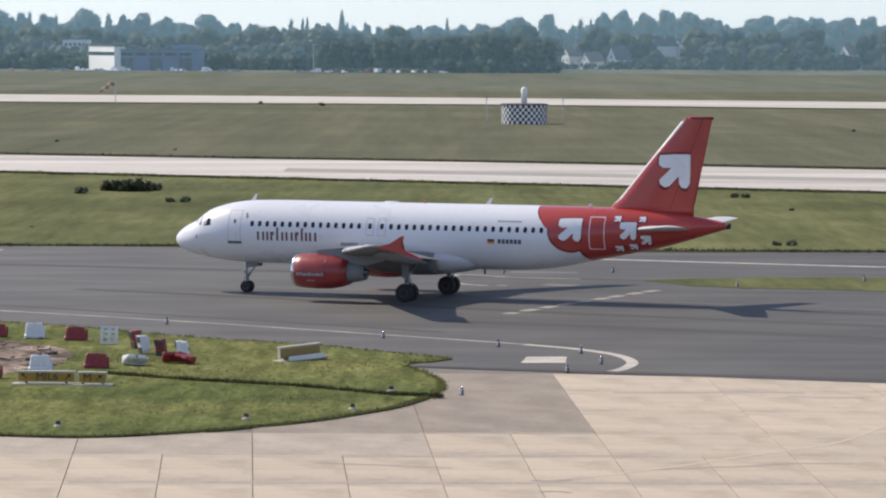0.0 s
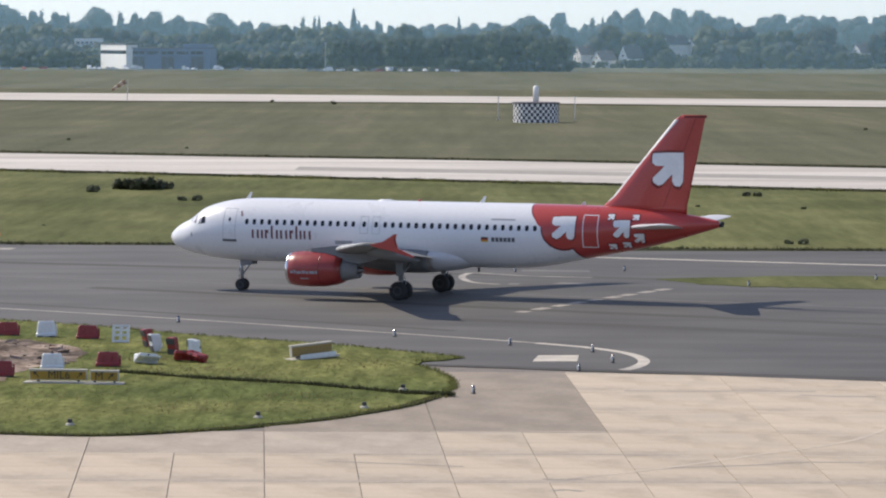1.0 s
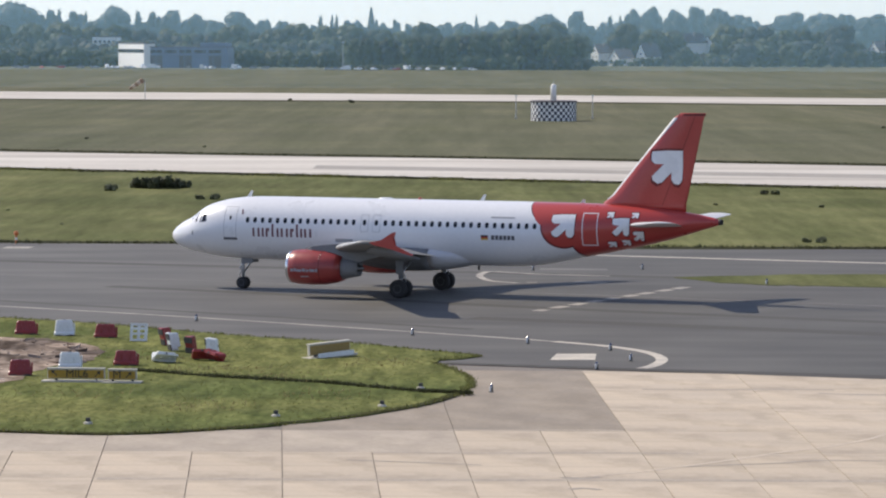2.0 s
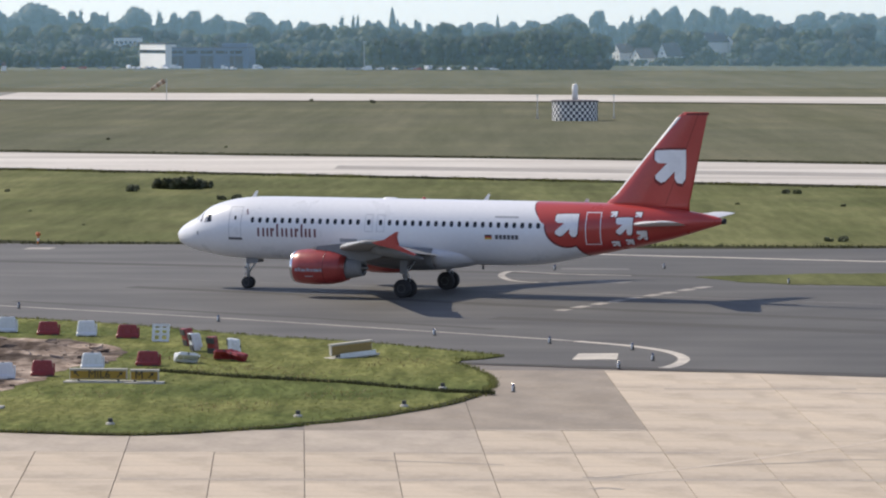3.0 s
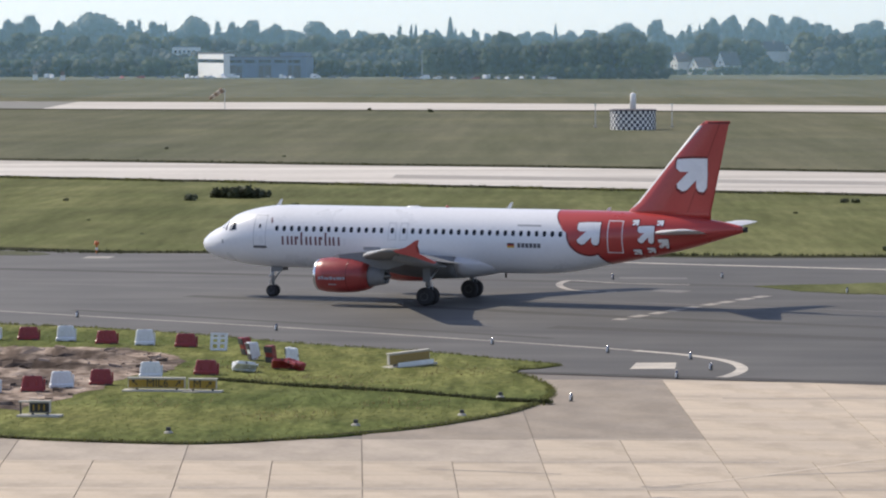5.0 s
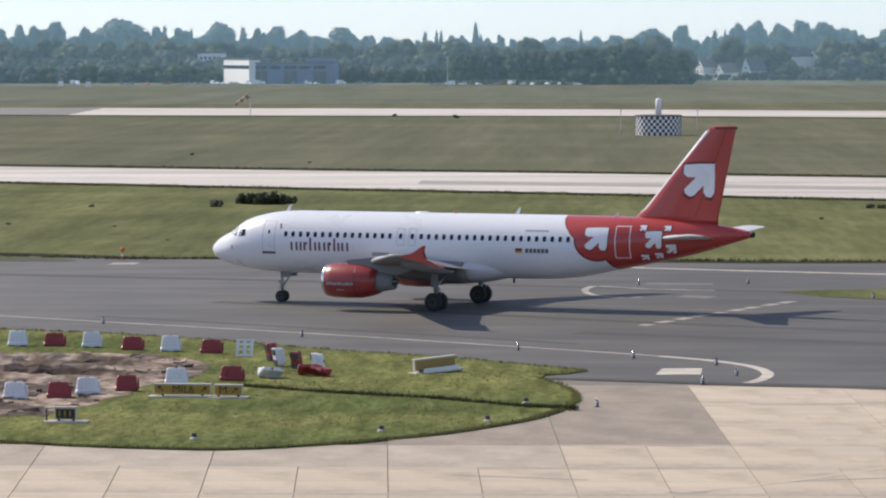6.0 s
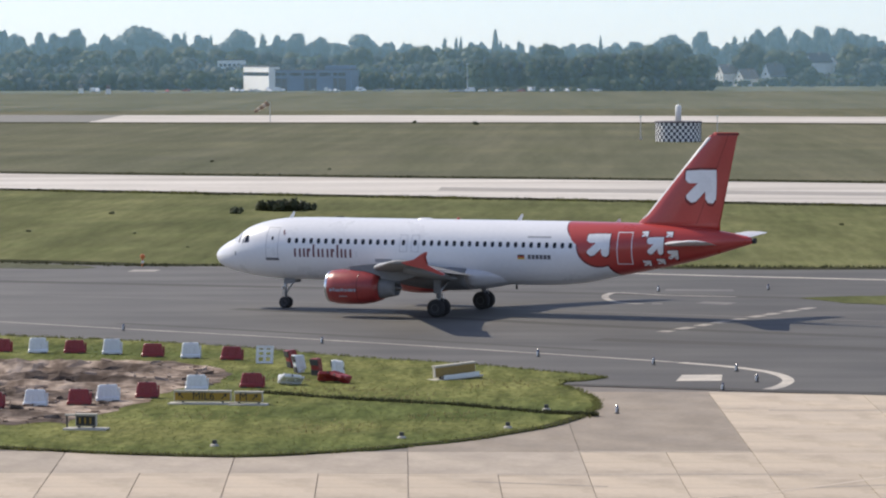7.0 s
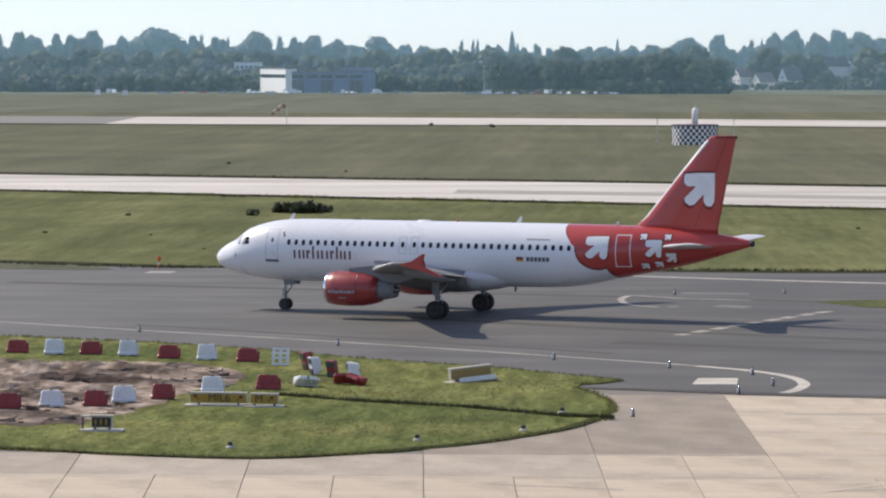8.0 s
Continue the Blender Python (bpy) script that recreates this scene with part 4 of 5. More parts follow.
tufts("runway_weeds", 1000, on_runway_clumps, 0.32, 17, "taller green weeds in bunches beside the runway", M_blade)


# ---- plastic barriers, signs and lights round the diggings ----
M_bar_red = mat("red_plastic", (0.27, 0.03, 0.034), 0.45, vary=0.12, scale=2, fine=9, per_object=0.12)
M_bar_white = mat("white_plastic", (0.72, 0.74, 0.76), 0.5, vary=0.08, scale=2, fine=9, per_object=0.06)
M_foot = mat("grey_rubber", (0.07, 0.07, 0.07), 0.8, vary=0.15)
M_yellow = mat("sign_yellow", (0.36, 0.22, 0.025), 0.5, vary=0.1, scale=1.5, fine=9)
M_black = mat("sign_black", (0.02, 0.02, 0.02), 0.5, vary=0.1)
M_base = mat("pale_concrete_base", (0.50, 0.47, 0.41), 0.85, vary=0.12, scale=1.5, fine=9)
M_orange = mat("orange_plastic", (0.62, 0.16, 0.04), 0.5, vary=0.1)
M_blue = mat("blue_lens", (0.02, 0.05, 0.16), 0.2, vary=0.1)


def barrier_model(color, label, w=1.3, h=0.82):
    b = thing("barrier", pose(0, 0, 0), label, "barrier", "barriers round the diggings")
    rings = []
    for z, ww, d in ((0.03, w, 0.46), (0.16, w, 0.46), (0.24, w * 0.95, 0.32), (h * 0.62, w * 0.88, 0.24), (h - 0.07, w * 0.82, 0.20), (h, w * 0.74, 0.14)):
        x, y, c = ww / 2, d / 2, 0.05
        rings.append([(-x + c, -y, z), (x - c, -y, z), (x, -y + c, z), (x, y - c, z), (x - c, y, z), (-x + c, y, z), (-x, y - c, z), (-x, -y + c, z)])
    body = part("body", loft(rings), color, b)
    for k in (-1, 1):
        part("foot", box(k * w * 0.30 - 0.16, k * w * 0.30 + 0.16, -0.25, 0.25, 0, 0.06, 0.01), M_foot, b)
        part("groove", box(k * w * 0.18 - 0.04, k * w * 0.18 + 0.04, -0.175, -0.12, 0.22, h * 0.7), color, b)
    part("filler_cap", turned([(h - 0.01, 0.06), (h + 0.03, 0.055)], 10, "Z"), M_foot, b)
    part("coupling", box(w * 0.46, w * 0.53, -0.06, 0.06, 0.12, h * 0.8, 0.01), color, b)
    return b


def place_all(model, poses):
    model.matrix_basis = poses[0]
    for m in poses[1:]:
        copy_thing(model, m)


red_barrier = barrier_model(M_bar_red, "red plastic barrier standing on the grass verge", 1.24, 0.74)
white_barrier = barrier_model(M_bar_white, "white plastic barrier standing on the grass verge", 1.1, 0.86)
low_red_barrier = barrier_model(M_bar_red, "red plastic barrier at the edge of bare soil", 1.15, 0.76)
low_white_barrier = barrier_model(M_bar_white, "white plastic barrier at the edge of bare soil", 1.15, 0.80)
place_all(red_barrier, [pose(x, y, 0.07, 0, 0, r) for x, y, r in ((-33.6, 195.3, -6), (-29.3, 194.4, 3), (-24.6, 192.0, 2), (-20.0, 190.0, -5), (-38, 196.4, 4), (-17.3, 174.0, -8))])
place_all(white_barrier, [pose(x, y, 0.07, 0, 0, r) for x, y, r in ((-31.4, 194.5, 5), (-27.1, 193.7, -3), (-22.4, 191.2, 4), (-35.8, 195.8, 0))])
place_all(low_red_barrier, [pose(x, y, 0.08, 0, 0, r) for x, y, r in ((-21.9, 168.6, 6), (-24.7, 165.1, -2), (-28.6, 163.6, 3))])
place_all(low_white_barrier, [pose(x, y, 0.08, 0, 0, r) for x, y, r in ((-19.9, 172.2, 4), (-23.6, 167.0, 14), (-26.7, 164.5, -4))])
tip_white = barrier_model(M_bar_white, "white plastic barrier tipped on its end in the grass", 0.95, 0.62)
place_all(tip_white, [pose(-15.91, 182.1, 0.52, 0, 78, 24), pose(-13.67, 179.6, 0.5, 0, 84, -20)])
lying_white = barrier_model(M_bar_white, "dirty white plastic barrier lying on the grass", 1.2, 0.75)
place_all(lying_white, [pose(-15.59, 175.75, 0.27, 66, 6, 16)])
tip_red = barrier_model(M_bar_red, "red plastic barrier tipped on its end in the grass", 0.95, 0.60)
place_all(tip_red, [pose(-16.53, 185.1, 0.52, 0, 74, 30), pose(-14.71, 180.52, 0.48, 4, 76, 62)])
lying_red = barrier_model(M_bar_red, "red plastic barrier lying on the grass", 1.25, 0.66)
place_all(lying_red, [pose(-13.62, 177.07, 0.3, 62, 0, -6), pose(-12.97, 176.79, 0.3, 70, 10, -40)])


def slotted_board():
    b = thing("slotted_barrier", pose(-18.0, 187.8, 0.07, -14, 0, -8), "white slotted plastic barrier leaning on the verge", "barrier", "barriers round the diggings")
    part("frame", box(-0.46, 0.46, -0.06, 0.06, 0, 0.12, 0.01), M_bar_white, b)
    for x in (-0.42, -0.02, 0.38):
        part("upright", box(x - 0.06, x + 0.08, -0.05, 0.05, 0.12, 0.95), M_bar_white, b)
    for z in (0.40, 0.68, 0.90):
        part("rail", box(-0.45, 0.47, -0.056, 0.056, z - 0.05, z + 0.06), M_bar_white, b)
    return b


slotted_board()


def text_part(words, size, material, parent, at):
    cu = bpy.data.curves.new("text", "FONT")
    cu.body, cu.size, cu.extrude, cu.align_x, cu.align_y = words, size, 0.004, "CENTER", "CENTER"
    cu.materials.append(material)
    shape = new("lettering_curve", cu)
    me = bpy.data.meshes.new_from_object(shape)
    bpy.data.objects.remove(shape)
    return part("lettering", me, None, parent, "black sign lettering", at=at)


M_back = mat("sign_back", (0.33, 0.225, 0.07), 0.6, vary=0.15, scale=1.5, fine=9)


def taxi_sign(at, w, h, label, face, items, base=0.25):
    s = thing("taxiway_sign", at, label, "sign", "taxiway signs")
    part("base", box(-w / 2 - base, w / 2 + base, -0.45, 0.35, -0.05, 0.06, 0.015), M_base, s, "pale concrete base")
    part("housing", box(-w / 2, w / 2, -0.12, 0.12, 0.14, 0.14 + h, 0.02), M_base, s)
    part("face", box(-w / 2 + 0.04, w / 2 - 0.04, -0.135, -0.122, 0.17, 0.14 + h - 0.05), face, s)
    part("top_cap", box(-w / 2 - 0.02, w / 2 + 0.02, -0.17, 0.17, 0.142 + h, 0.19 + h), M_base, s)
    for x in (-w * 0.35, w * 0.35):
        part("foot", box(x - 0.05, x + 0.05, -0.05, 0.05, 0.05, 0.14), M_foot, s)
    for word, x, size, m in items:
        text_part(word, size, m, s, pose(x, -0.14, 0.14 + h / 2, 90, 0, 0))
    return s


def sign_arrow(s, x, z, r, turn, m=None):
    bm = bmesh.new()
    add_box(bm, -r * 0.12, r * 0.12, -0.146, -0.137, -r, r * 0.3)
    vs = [bm.verts.new((px * r, y, pz * r)) for y in (-0.148, -0.137) for px, pz in ((-0.55, 0.2), (0.55, 0.2), (0, 1))]
    for f in ((0, 1, 2), (5, 4, 3), (0, 3, 4, 1), (1, 4, 5, 2), (2, 5, 3, 0)):
        bm.faces.new([vs[i] for i in f])
    part("arrow", bm, m or M_black, s, at=pose(x, 0, z, 0, turn, 0))


sg = taxi_sign(pose(-18.85, 165.75, 0.07, 0, 0, -4), 2.75, 0.46, "yellow taxiway sign with black letters and arrows", M_yellow, (("MIL6", 0.05, 0.54, M_black),))
sign_arrow(sg, -1.05, 0.42, 0.19, -45)
sign_arrow(sg, 1.05, 0.38, 0.19, 45)
sg = taxi_sign(pose(-16.6, 165.3, 0.07, 0, 0, -4), 1.35, 0.46, "short yellow taxiway sign with a black letter", M_yellow, (("M", -0.25, 0.54, M_black),))
sign_arrow(sg, 0.32, 0.38, 0.19, 45)
sg = taxi_sign(pose(-22.75, 154.2, 0.085, 0, 0, -6), 0.95, 0.50, "small black taxiway sign on a pale base", M_black, (), 0.5)
part("side_shelf", box(-0.95, -0.5, -0.15, 0.15, 0.60, 0.66), M_base, sg)
part("side_leg", box(-0.92, -0.86, -0.04, 0.04, 0.06, 0.6), M_foot, sg)
for k in range(3):
    part("letter_bar", box(-0.30 + 0.24 * k, -0.23 + 0.24 * k, -0.146, -0.137, 0.26, 0.52), M_yellow, sg)
sg = taxi_sign(pose(-7.35, 179.0, 0.10, 0, -3.5, 32), 2.4, 0.55, "brown-backed taxiway sign facing away on a white base", M_back, ())
part("side_plate", box(-0.9, 1.2, -0.50, -0.47, 0.02, 0.26), M_bar_white, sg)
part("brace", box(-0.9, 1.2, -0.47, -0.13, 0.12, 0.16), M_foot, sg)


def edge_light_model():
    s = thing("edge_light", pose(0, 0, 0), "small taxiway edge light on a short stem", "edge light", "taxiway edge lights")
    part("base", turned([(0, 0.13), (0.03, 0.12), (0.05, 0.05)], 12, "Z"), M_foot, s)
    part("stem", turned([(0.04, 0.035), (0.24, 0.035)], 8, "Z"), M_black, s)
    part("collar", turned([(0.22, 0.06), (0.26, 0.08), (0.29, 0.07)], 12, "Z"), M_bar_white, s)
    part("lens", turned([(0.29, 0.06), (0.36, 0.055), (0.40, 0.02)], 12, "Z"), M_blue, s, "blue glass lens")
    part("marker_sleeve", box(-0.08, 0.0, -0.06, 0.06, 0.06, 0.28, 0.01), M_bar_white, s)
    part("sleeve_shade", box(0.004, 0.08, -0.06, 0.06, 0.05, 0.30, 0.01), M_black, s)
    return s


place_all(edge_light_model(), [pose(x, y, 0.004) for x, y in ((-28.9, 211.6), (-16.0, 202.0), (-3.3, 192.9), (3.0, 187.8), (7.3, 183.9), (8.1, 177.9), (6.2, 173.3), (0.9, 162.0),
                                                              (4.3, 247.0), (12.1, 248.5), (-42.3, 222.5), (29, 240), (19.7, 233.5))])


def marker_post():
    s = thing("marker_post", pose(-36.3, 277.4, -0.04), "orange and white marker post in grass", "post")
    part("post", turned([(0, 0.08), (0.7, 0.07)], 10, "Z"), M_orange, s)
    part("head", turned([(0.7, 0.16), (0.85, 0.2), (1.0, 0.12)], 12, "Z"), M_orange, s)
    part("band", turned([(0.3, 0.085), (0.5, 0.082)], 10, "Z"), M_bar_white, s)


marker_post()


def rubble():
    """Clods and stones of the diggings."""
    rng = random.Random(21)
    verts, faces = [], []
    for _ in range(520):
        while True:
            x, y = rng.uniform(-42, -19), rng.uniform(156, 192)
            if inside(SOIL_POLY, x, y):
                break
        r = rng.uniform(0.05, 0.12) if rng.random() < 0.75 else rng.uniform(0.15, 0.32)
        b = len(verts)
        for k in range(8):
            sx, sy, sz = (1 if k & 1 else -1), (1 if k & 2 else -1), (1 if k & 4 else 0)
            verts.append((x + sx * r * rng.uniform(0.6, 1.3), y + sy * r * rng.uniform(0.6, 1.3), 0.07 + sz * r * rng.uniform(0.4, 0.9)))
        faces += [tuple(b + i for i in q) for q in ((0, 1, 5, 4), (1, 3, 7, 5), (3, 2, 6, 7), (2, 0, 4, 6), (4, 5, 7, 6))]
    me = bpy.data.meshes.new("soil_clods")
    me.from_pydata(verts, [], faces)
    me.materials.append(M_soil)
    tagged(new("soil_clods", me), "loose clods and stones on the bare soil", "rubble", kind="stuff")


rubble()


def soil_ridge(points, height, width, seed):
    rng = random.Random(seed)
    rings = []
    line = curve_pts(points, 0.6)
    for i, (x, y) in enumerate(line):
        e = math.sin(math.pi * (i + 0.5) / len(line)) ** 0.5
        rings.append([(x, y + u * width * rng.uniform(0.8, 1.2), 0.05 + height * e * v * rng.uniform(0.6, 1.25)) for u, v in ((-1, 0), (-0.6, 0.6), (-0.15, 1), (0.3, 0.9), (0.7, 0.4), (1, 0))])
    ob = new("soil_ridge", mesh_of("soil_ridge", loft(rings), M_soil, False))
    tagged(ob, "low uneven ridge of dug brown soil", "soil heap", "soil ridges")


soil_ridge([(-45, 190), (-34, 186.5), (-27, 185), (-21, 182)], 0.46, 0.9, 31)
soil_ridge([(-45, 181), (-33, 178.5), (-26, 178), (-21, 175)], 0.43, 0.9, 32)
soil_ridge([(-40, 173), (-33, 171), (-28, 170), (-25, 169.4)], 0.37, 0.8, 33)
soil_ridge([(-42, 186), (-35, 183), (-29, 181.5), (-24, 180)], 0.53, 0.7, 35)
soil_ridge([(-38, 177), (-31, 174.5), (-24, 173)], 0.46, 0.7, 36)
soil_ridge([(-44, 168), (-36, 166.5), (-30, 166)], 0.31, 0.8, 37)
soil_ridge([(-40, 162), (-33, 160.6), (-27, 160.2), (-23.8, 160)], 0.31, 0.7, 34)


def ground_light_model():
    s = thing("ground_light", pose(0, 0, 0), "small pale light unit set in the grass", "ground light", "lights in the verge")
    part("base", turned([(0, 0.2), (0.06, 0.18), (0.1, 0.1)], 12, "Z"), M_base, s)
    part("head", box(-0.1, 0.1, -0.08, 0.08, 0.1, 0.26, 0.02), M_foot, s)
    return s


place_all(ground_light_model(), [pose(x, y, 0.068) for x, y in ((-16.3, 147.6), (-8.5, 150.8), (-2.4, 163.0), (-4.0, 155.0))])


# ---- trees of the far edge of the airfield ----
def foliage(name, base, second):
    m = mat(name, base, 0.6, vary=0.2, scale=0.15, fine=1.5, second=second, per_object=0.4, per_island=0.3)
    return leafy(m, 0.5)


M_leaf = foliage("foliage", (0.105, 0.135, 0.07), (0.085, 0.11, 0.06))
# bluish cast of distant haze is mixed into this leaf colour
M_leaf_hazed = foliage("haze_tinted_foliage", (0.11, 0.13, 0.115), (0.095, 0.115, 0.10))
M_leaf_pale = foliage("pale_green_foliage", (0.135, 0.155, 0.08), (0.12, 0.135, 0.075))
M_wood = foliage("dark_wood_foliage", (0.075, 0.092, 0.075), (0.062, 0.078, 0.064))
M_bark = mat("bark", (0.12, 0.09, 0.07), 0.9, vary=0.3, scale=2, fine=10)


def clump(verts, faces, c, r, rng):
    """A small ragged bunch of leaves."""
    b = len(verts)
    for k in range(7):
        d = Vector((rng.gauss(0, 1), rng.gauss(0, 1), rng.gauss(0, 0.8))).normalized()
        verts.append(c + d * r * rng.uniform(0.6, 1.25))
    for k in range(8):
        i, j, l = rng.sample(range(7), 3)
        faces.append((b + i, b + j, b + l))


def blob(verts, faces, c, r, rng):
    """The dense, bumpy heart of a bough."""
    b, n, rows = len(verts), 12, 8
    wave = [(rng.uniform(2, 5), rng.uniform(2, 5), rng.uniform(0, math.tau)) for _ in range(3)]
    for i in range(1, rows):
        for j in range(n):
            a, e = j * math.tau / n, -math.pi / 2 + math.pi * i / rows
            q = r * (0.95 + 0.05 * sum(math.sin(p * a + k * e + f) for p, k, f in wave) + rng.uniform(-0.06, 0.06))
            verts.append(c + Vector((q * math.cos(e) * math.cos(a), q * math.cos(e) * math.sin(a), q * math.sin(e))))
    for i in range(rows - 2):
        for j in range(n):
            faces.append((b + i * n + j, b + i * n + (j + 1) % n, b + i * n + n + (j + 1) % n, b + i * n + n + j))
    faces.append(tuple(b + j for j in range(n)))
    faces.append(tuple(b + (rows - 2) * n + j for j in range(n)))


def tree_model(name, height, width, kind, seed, label, leaf):
    rng = random.Random(seed)
    tree = thing(name, pose(0, 0, 0), label, "shrub" if kind == "shrub" else "tree", "trees along the airfield edge")
    bm = bmesh.new()
    stem = height * (0.9 if kind in ("poplar", "conifer") else 0.6)
    tube(bm, (0, 0, -0.3), (0, 0, stem), height * 0.022, height * 0.006, 7)
    lobes = []
    if kind == "poplar":
        lobes = [(Vector((rng.gauss(0, 0.2), 0, height * (0.12 + 0.86 * k / 27))), width * 0.5 * math.sin(math.pi * (0.2 + 0.76 * k / 27)) + 0.25) for k in range(28)]
    elif kind == "conifer":
        lobes = [(Vector((rng.gauss(0, 0.25), rng.gauss(0, 0.25), height * (0.08 + 0.90 * k / 29))), width * 0.5 * (1.05 - k / 29) * rng.uniform(0.85, 1.1) + 0.2) for k in range(30)]
    elif kind == "shrub":
        lobes = [(Vector((rng.uniform(-0.4, 0.4) * width, rng.uniform(-0.3, 0.3) * width, height * rng.uniform(0.3, 0.68))), height * rng.uniform(0.25, 0.36)) for k in range(7)]
        lobes += [(Vector((dx * width, 0, height * 0.25)), height * 0.3) for dx in (-0.3, 0, 0.3)]
    else:
        # a rounded head of boughs over a skirt that reaches low
        for k in range(16):
            a, u = rng.uniform(0, math.tau), (k + rng.random()) / 16
            e = -0.5 + u * 1.75
            c = Vector((width * 0.33 * math.cos(e) * math.cos(a), width * 0.33 * math.cos(e) * math.sin(a), height * (0.52 + 0.31 * math.sin(e))))
            lobes.append((c, width * rng.uniform(0.14, 0.2)))
            if k % 2:
                tube(bm, (0, 0, stem * rng.uniform(0.4, 0.8)), c, height * 0.008, height * 0.003, 5)
        lobes += [(Vector((0, 0, height * 0.56)), width * 0.34), (Vector((0, 0, height * 0.28)), width * 0.32)]
    part("trunk", bm, M_bark, tree)
    verts, faces = [], []
    for c, r in lobes:
        blob(verts, faces, c, r * 0.92, rng)
        for k in range(int(14 + 10 * min(r, 4))):
            d = Vector((rng.gauss(0, 1), rng.gauss(0, 1), rng.gauss(0, 1))).normalized() * r * rng.uniform(0.86, 1.04)
            clump(verts, faces, c + d, rng.uniform(0.3, 0.6) * min(0.4 + width * 0.035, r * 0.9), rng)
    for v in verts:
        v.z = max(v.z, 0.02)
    me = bpy.data.meshes.new("crown")
    me.from_pydata([tuple(v) for v in verts], [], faces)
    me.materials.append(leaf)
    part("crown", me, None, tree)
    return tree


def planted(model, spots):
    """Puts the model and its copies at (x, y, size)."""
    rng = random.Random(len(spots))
    for i, (x, y, s) in enumerate(spots):
        m = Matrix.Translation((x, y, -0.1)) @ Matrix.Rotation(rng.uniform(0, math.tau), 4, "Z")
        ob = model if i == 0 else copy_thing(model, m)
        ob.matrix_basis = m
        ob.scale = (s * rng.uniform(0.9, 1.1), s * rng.uniform(0.9, 1.1), s)


def fitted(model, spots, base=(30, 20)):
    """Copies of a model of the given height and width, each (x, y, height, width)."""
    rng = random.Random(len(spots))
    for i, (x, y, h, w) in enumerate(spots):
        m = Matrix.Translation((x, y, -0.1)) @ Matrix.Rotation(rng.uniform(0, math.tau), 4, "Z")
        ob = model if i == 0 else copy_thing(model, m)
        ob.matrix_basis = m
        ob.scale = (w / base[1], w / base[1], h / base[0])


def woods():
    rng = random.Random(8)
    tall = "tall skyline broadleaf tree with a hazy blue cast in its leaf colour"
    models = [tree_model("broadleaf_tree", 30, 20, "broad", 40 + k, tall, M_leaf_hazed) for k in range(4)]
    # crowns of the skyline: metres across at 2100 m, height, width
    crowns = ((-383.2, 34.3, 20.4), (-374.0, 33.0, 13.6), (-358.8, 35.0, 10.2), (-350.3, 33.0, 13.6), (-336.7, 33.6, 8.8), (-326.5, 32.6, 10.9), (-315.3, 35.7, 14.3), (-277.3, 37.0, 33.3),
              (-296.0, 32.3, 8.1), (-255.2, 32.3, 12.9), (-238.3, 31.3, 11.5), (-216.2, 34.7, 21.0), (-191.4, 31.3, 9.5), (-179.6, 32.3, 15.6), (-167.0, 29.6, 13.6), (-155.8, 26.5, 10.2),
              (-143.2, 31.6, 22.4), (-125.2, 26.9, 11.5), (-114.4, 26.2, 11.5), (-103.2, 24.8, 10.2), (-95.4, 23.8, 6.8), (-74.3, 26.2, 8.8), (-69.2, 26.5, 6.8), (-55.0, 24.8, 8.8),
              (-46.2, 26.9, 5.4), (-38.7, 24.5, 5.4), (-28.5, 24.8, 13.6), (-16.6, 25.2, 11.5), (-5.4, 25.5, 13.6), (9.5, 25.8, 13.6), (23.1, 26.5, 12.9), (42.8, 30.9, 19.7),
              (62.5, 32.6, 10.9), (70.9, 23.8, 10.2), (77.4, 25.5, 7.5), (95.4, 33.6, 10.9), (107.3, 35.0, 12.2), (120.8, 33.0, 12.9), (133.7, 35.3, 11.5), (148.0, 34.3, 17.6),
              (160.9, 30.6, 13.6), (190.4, 31.9, 21.0), (208.4, 31.6, 20.4), (223.3, 31.3, 17.0), (239.6, 30.6, 21.0), (254.9, 31.9, 11.5), (267.5, 28.2, 14.3), (281.0, 30.9, 17.0),
              (297.3, 32.3, 20.4), (316.0, 30.2, 20.4))
    spots = [[], [], [], []]
    for x, h, w in crowns:
        d = rng.uniform(2080, 2130)
        spots[rng.randrange(4)].append((x * d / 2100, d, h * 1.07, w * 1.3))
    # lower crowns that fill the row behind them
    x = -405.0
    while x < 330:
        near = sorted(crowns, key=lambda q: abs(q[0] - x))[:3]
        spots[rng.randrange(4)].append((x, 2165 + rng.uniform(-15, 15), min(sum(q[1] for q in near) / 3 - 1.0, 29) * rng.uniform(0.9, 1.0), rng.uniform(14, 20)))
        x += rng.uniform(4.5, 7.5)
    for m, q in zip(models, spots):
        fitted(m, q)
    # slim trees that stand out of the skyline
    slim = tree_model("poplar", 32, 5, "poplar", 51, "slender pointed tree above the skyline", M_leaf_hazed)
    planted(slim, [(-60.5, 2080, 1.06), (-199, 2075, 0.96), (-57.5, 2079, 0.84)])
    fir = tree_model("conifer", 30, 7, "conifer", 52, "dark pointed conifer above the skyline", M_leaf_hazed)
    fitted(fir, [(x, 2072, h * 0.99, w * 2.3) for x, h, w in ((-245.1, 33.3, 4.8), (-229.4, 31.6, 4.1), (-198.2, 32.3, 5.4), (-90.3, 29.6, 4.4), (-83.5, 29.9, 3.1), (-80.8, 30.2, 3.1), (2.0, 30.2, 3.1), (80.8, 29.9, 5.8),
              (86.9, 29.9, 3.4), (-340.8, 30.2, 4.8), (-304.5, 28.9, 3.4))], (30, 7))
    # middle band of mixed green
    mid = [tree_model("broadleaf_tree", 17, 15, "broad", 60 + k, "mixed green broadleaf tree in the distance", (M_leaf_pale, M_leaf, M_leaf_hazed, M_leaf_pale)[k]) for k in range(4)]
    spots = [[], [], [], []]
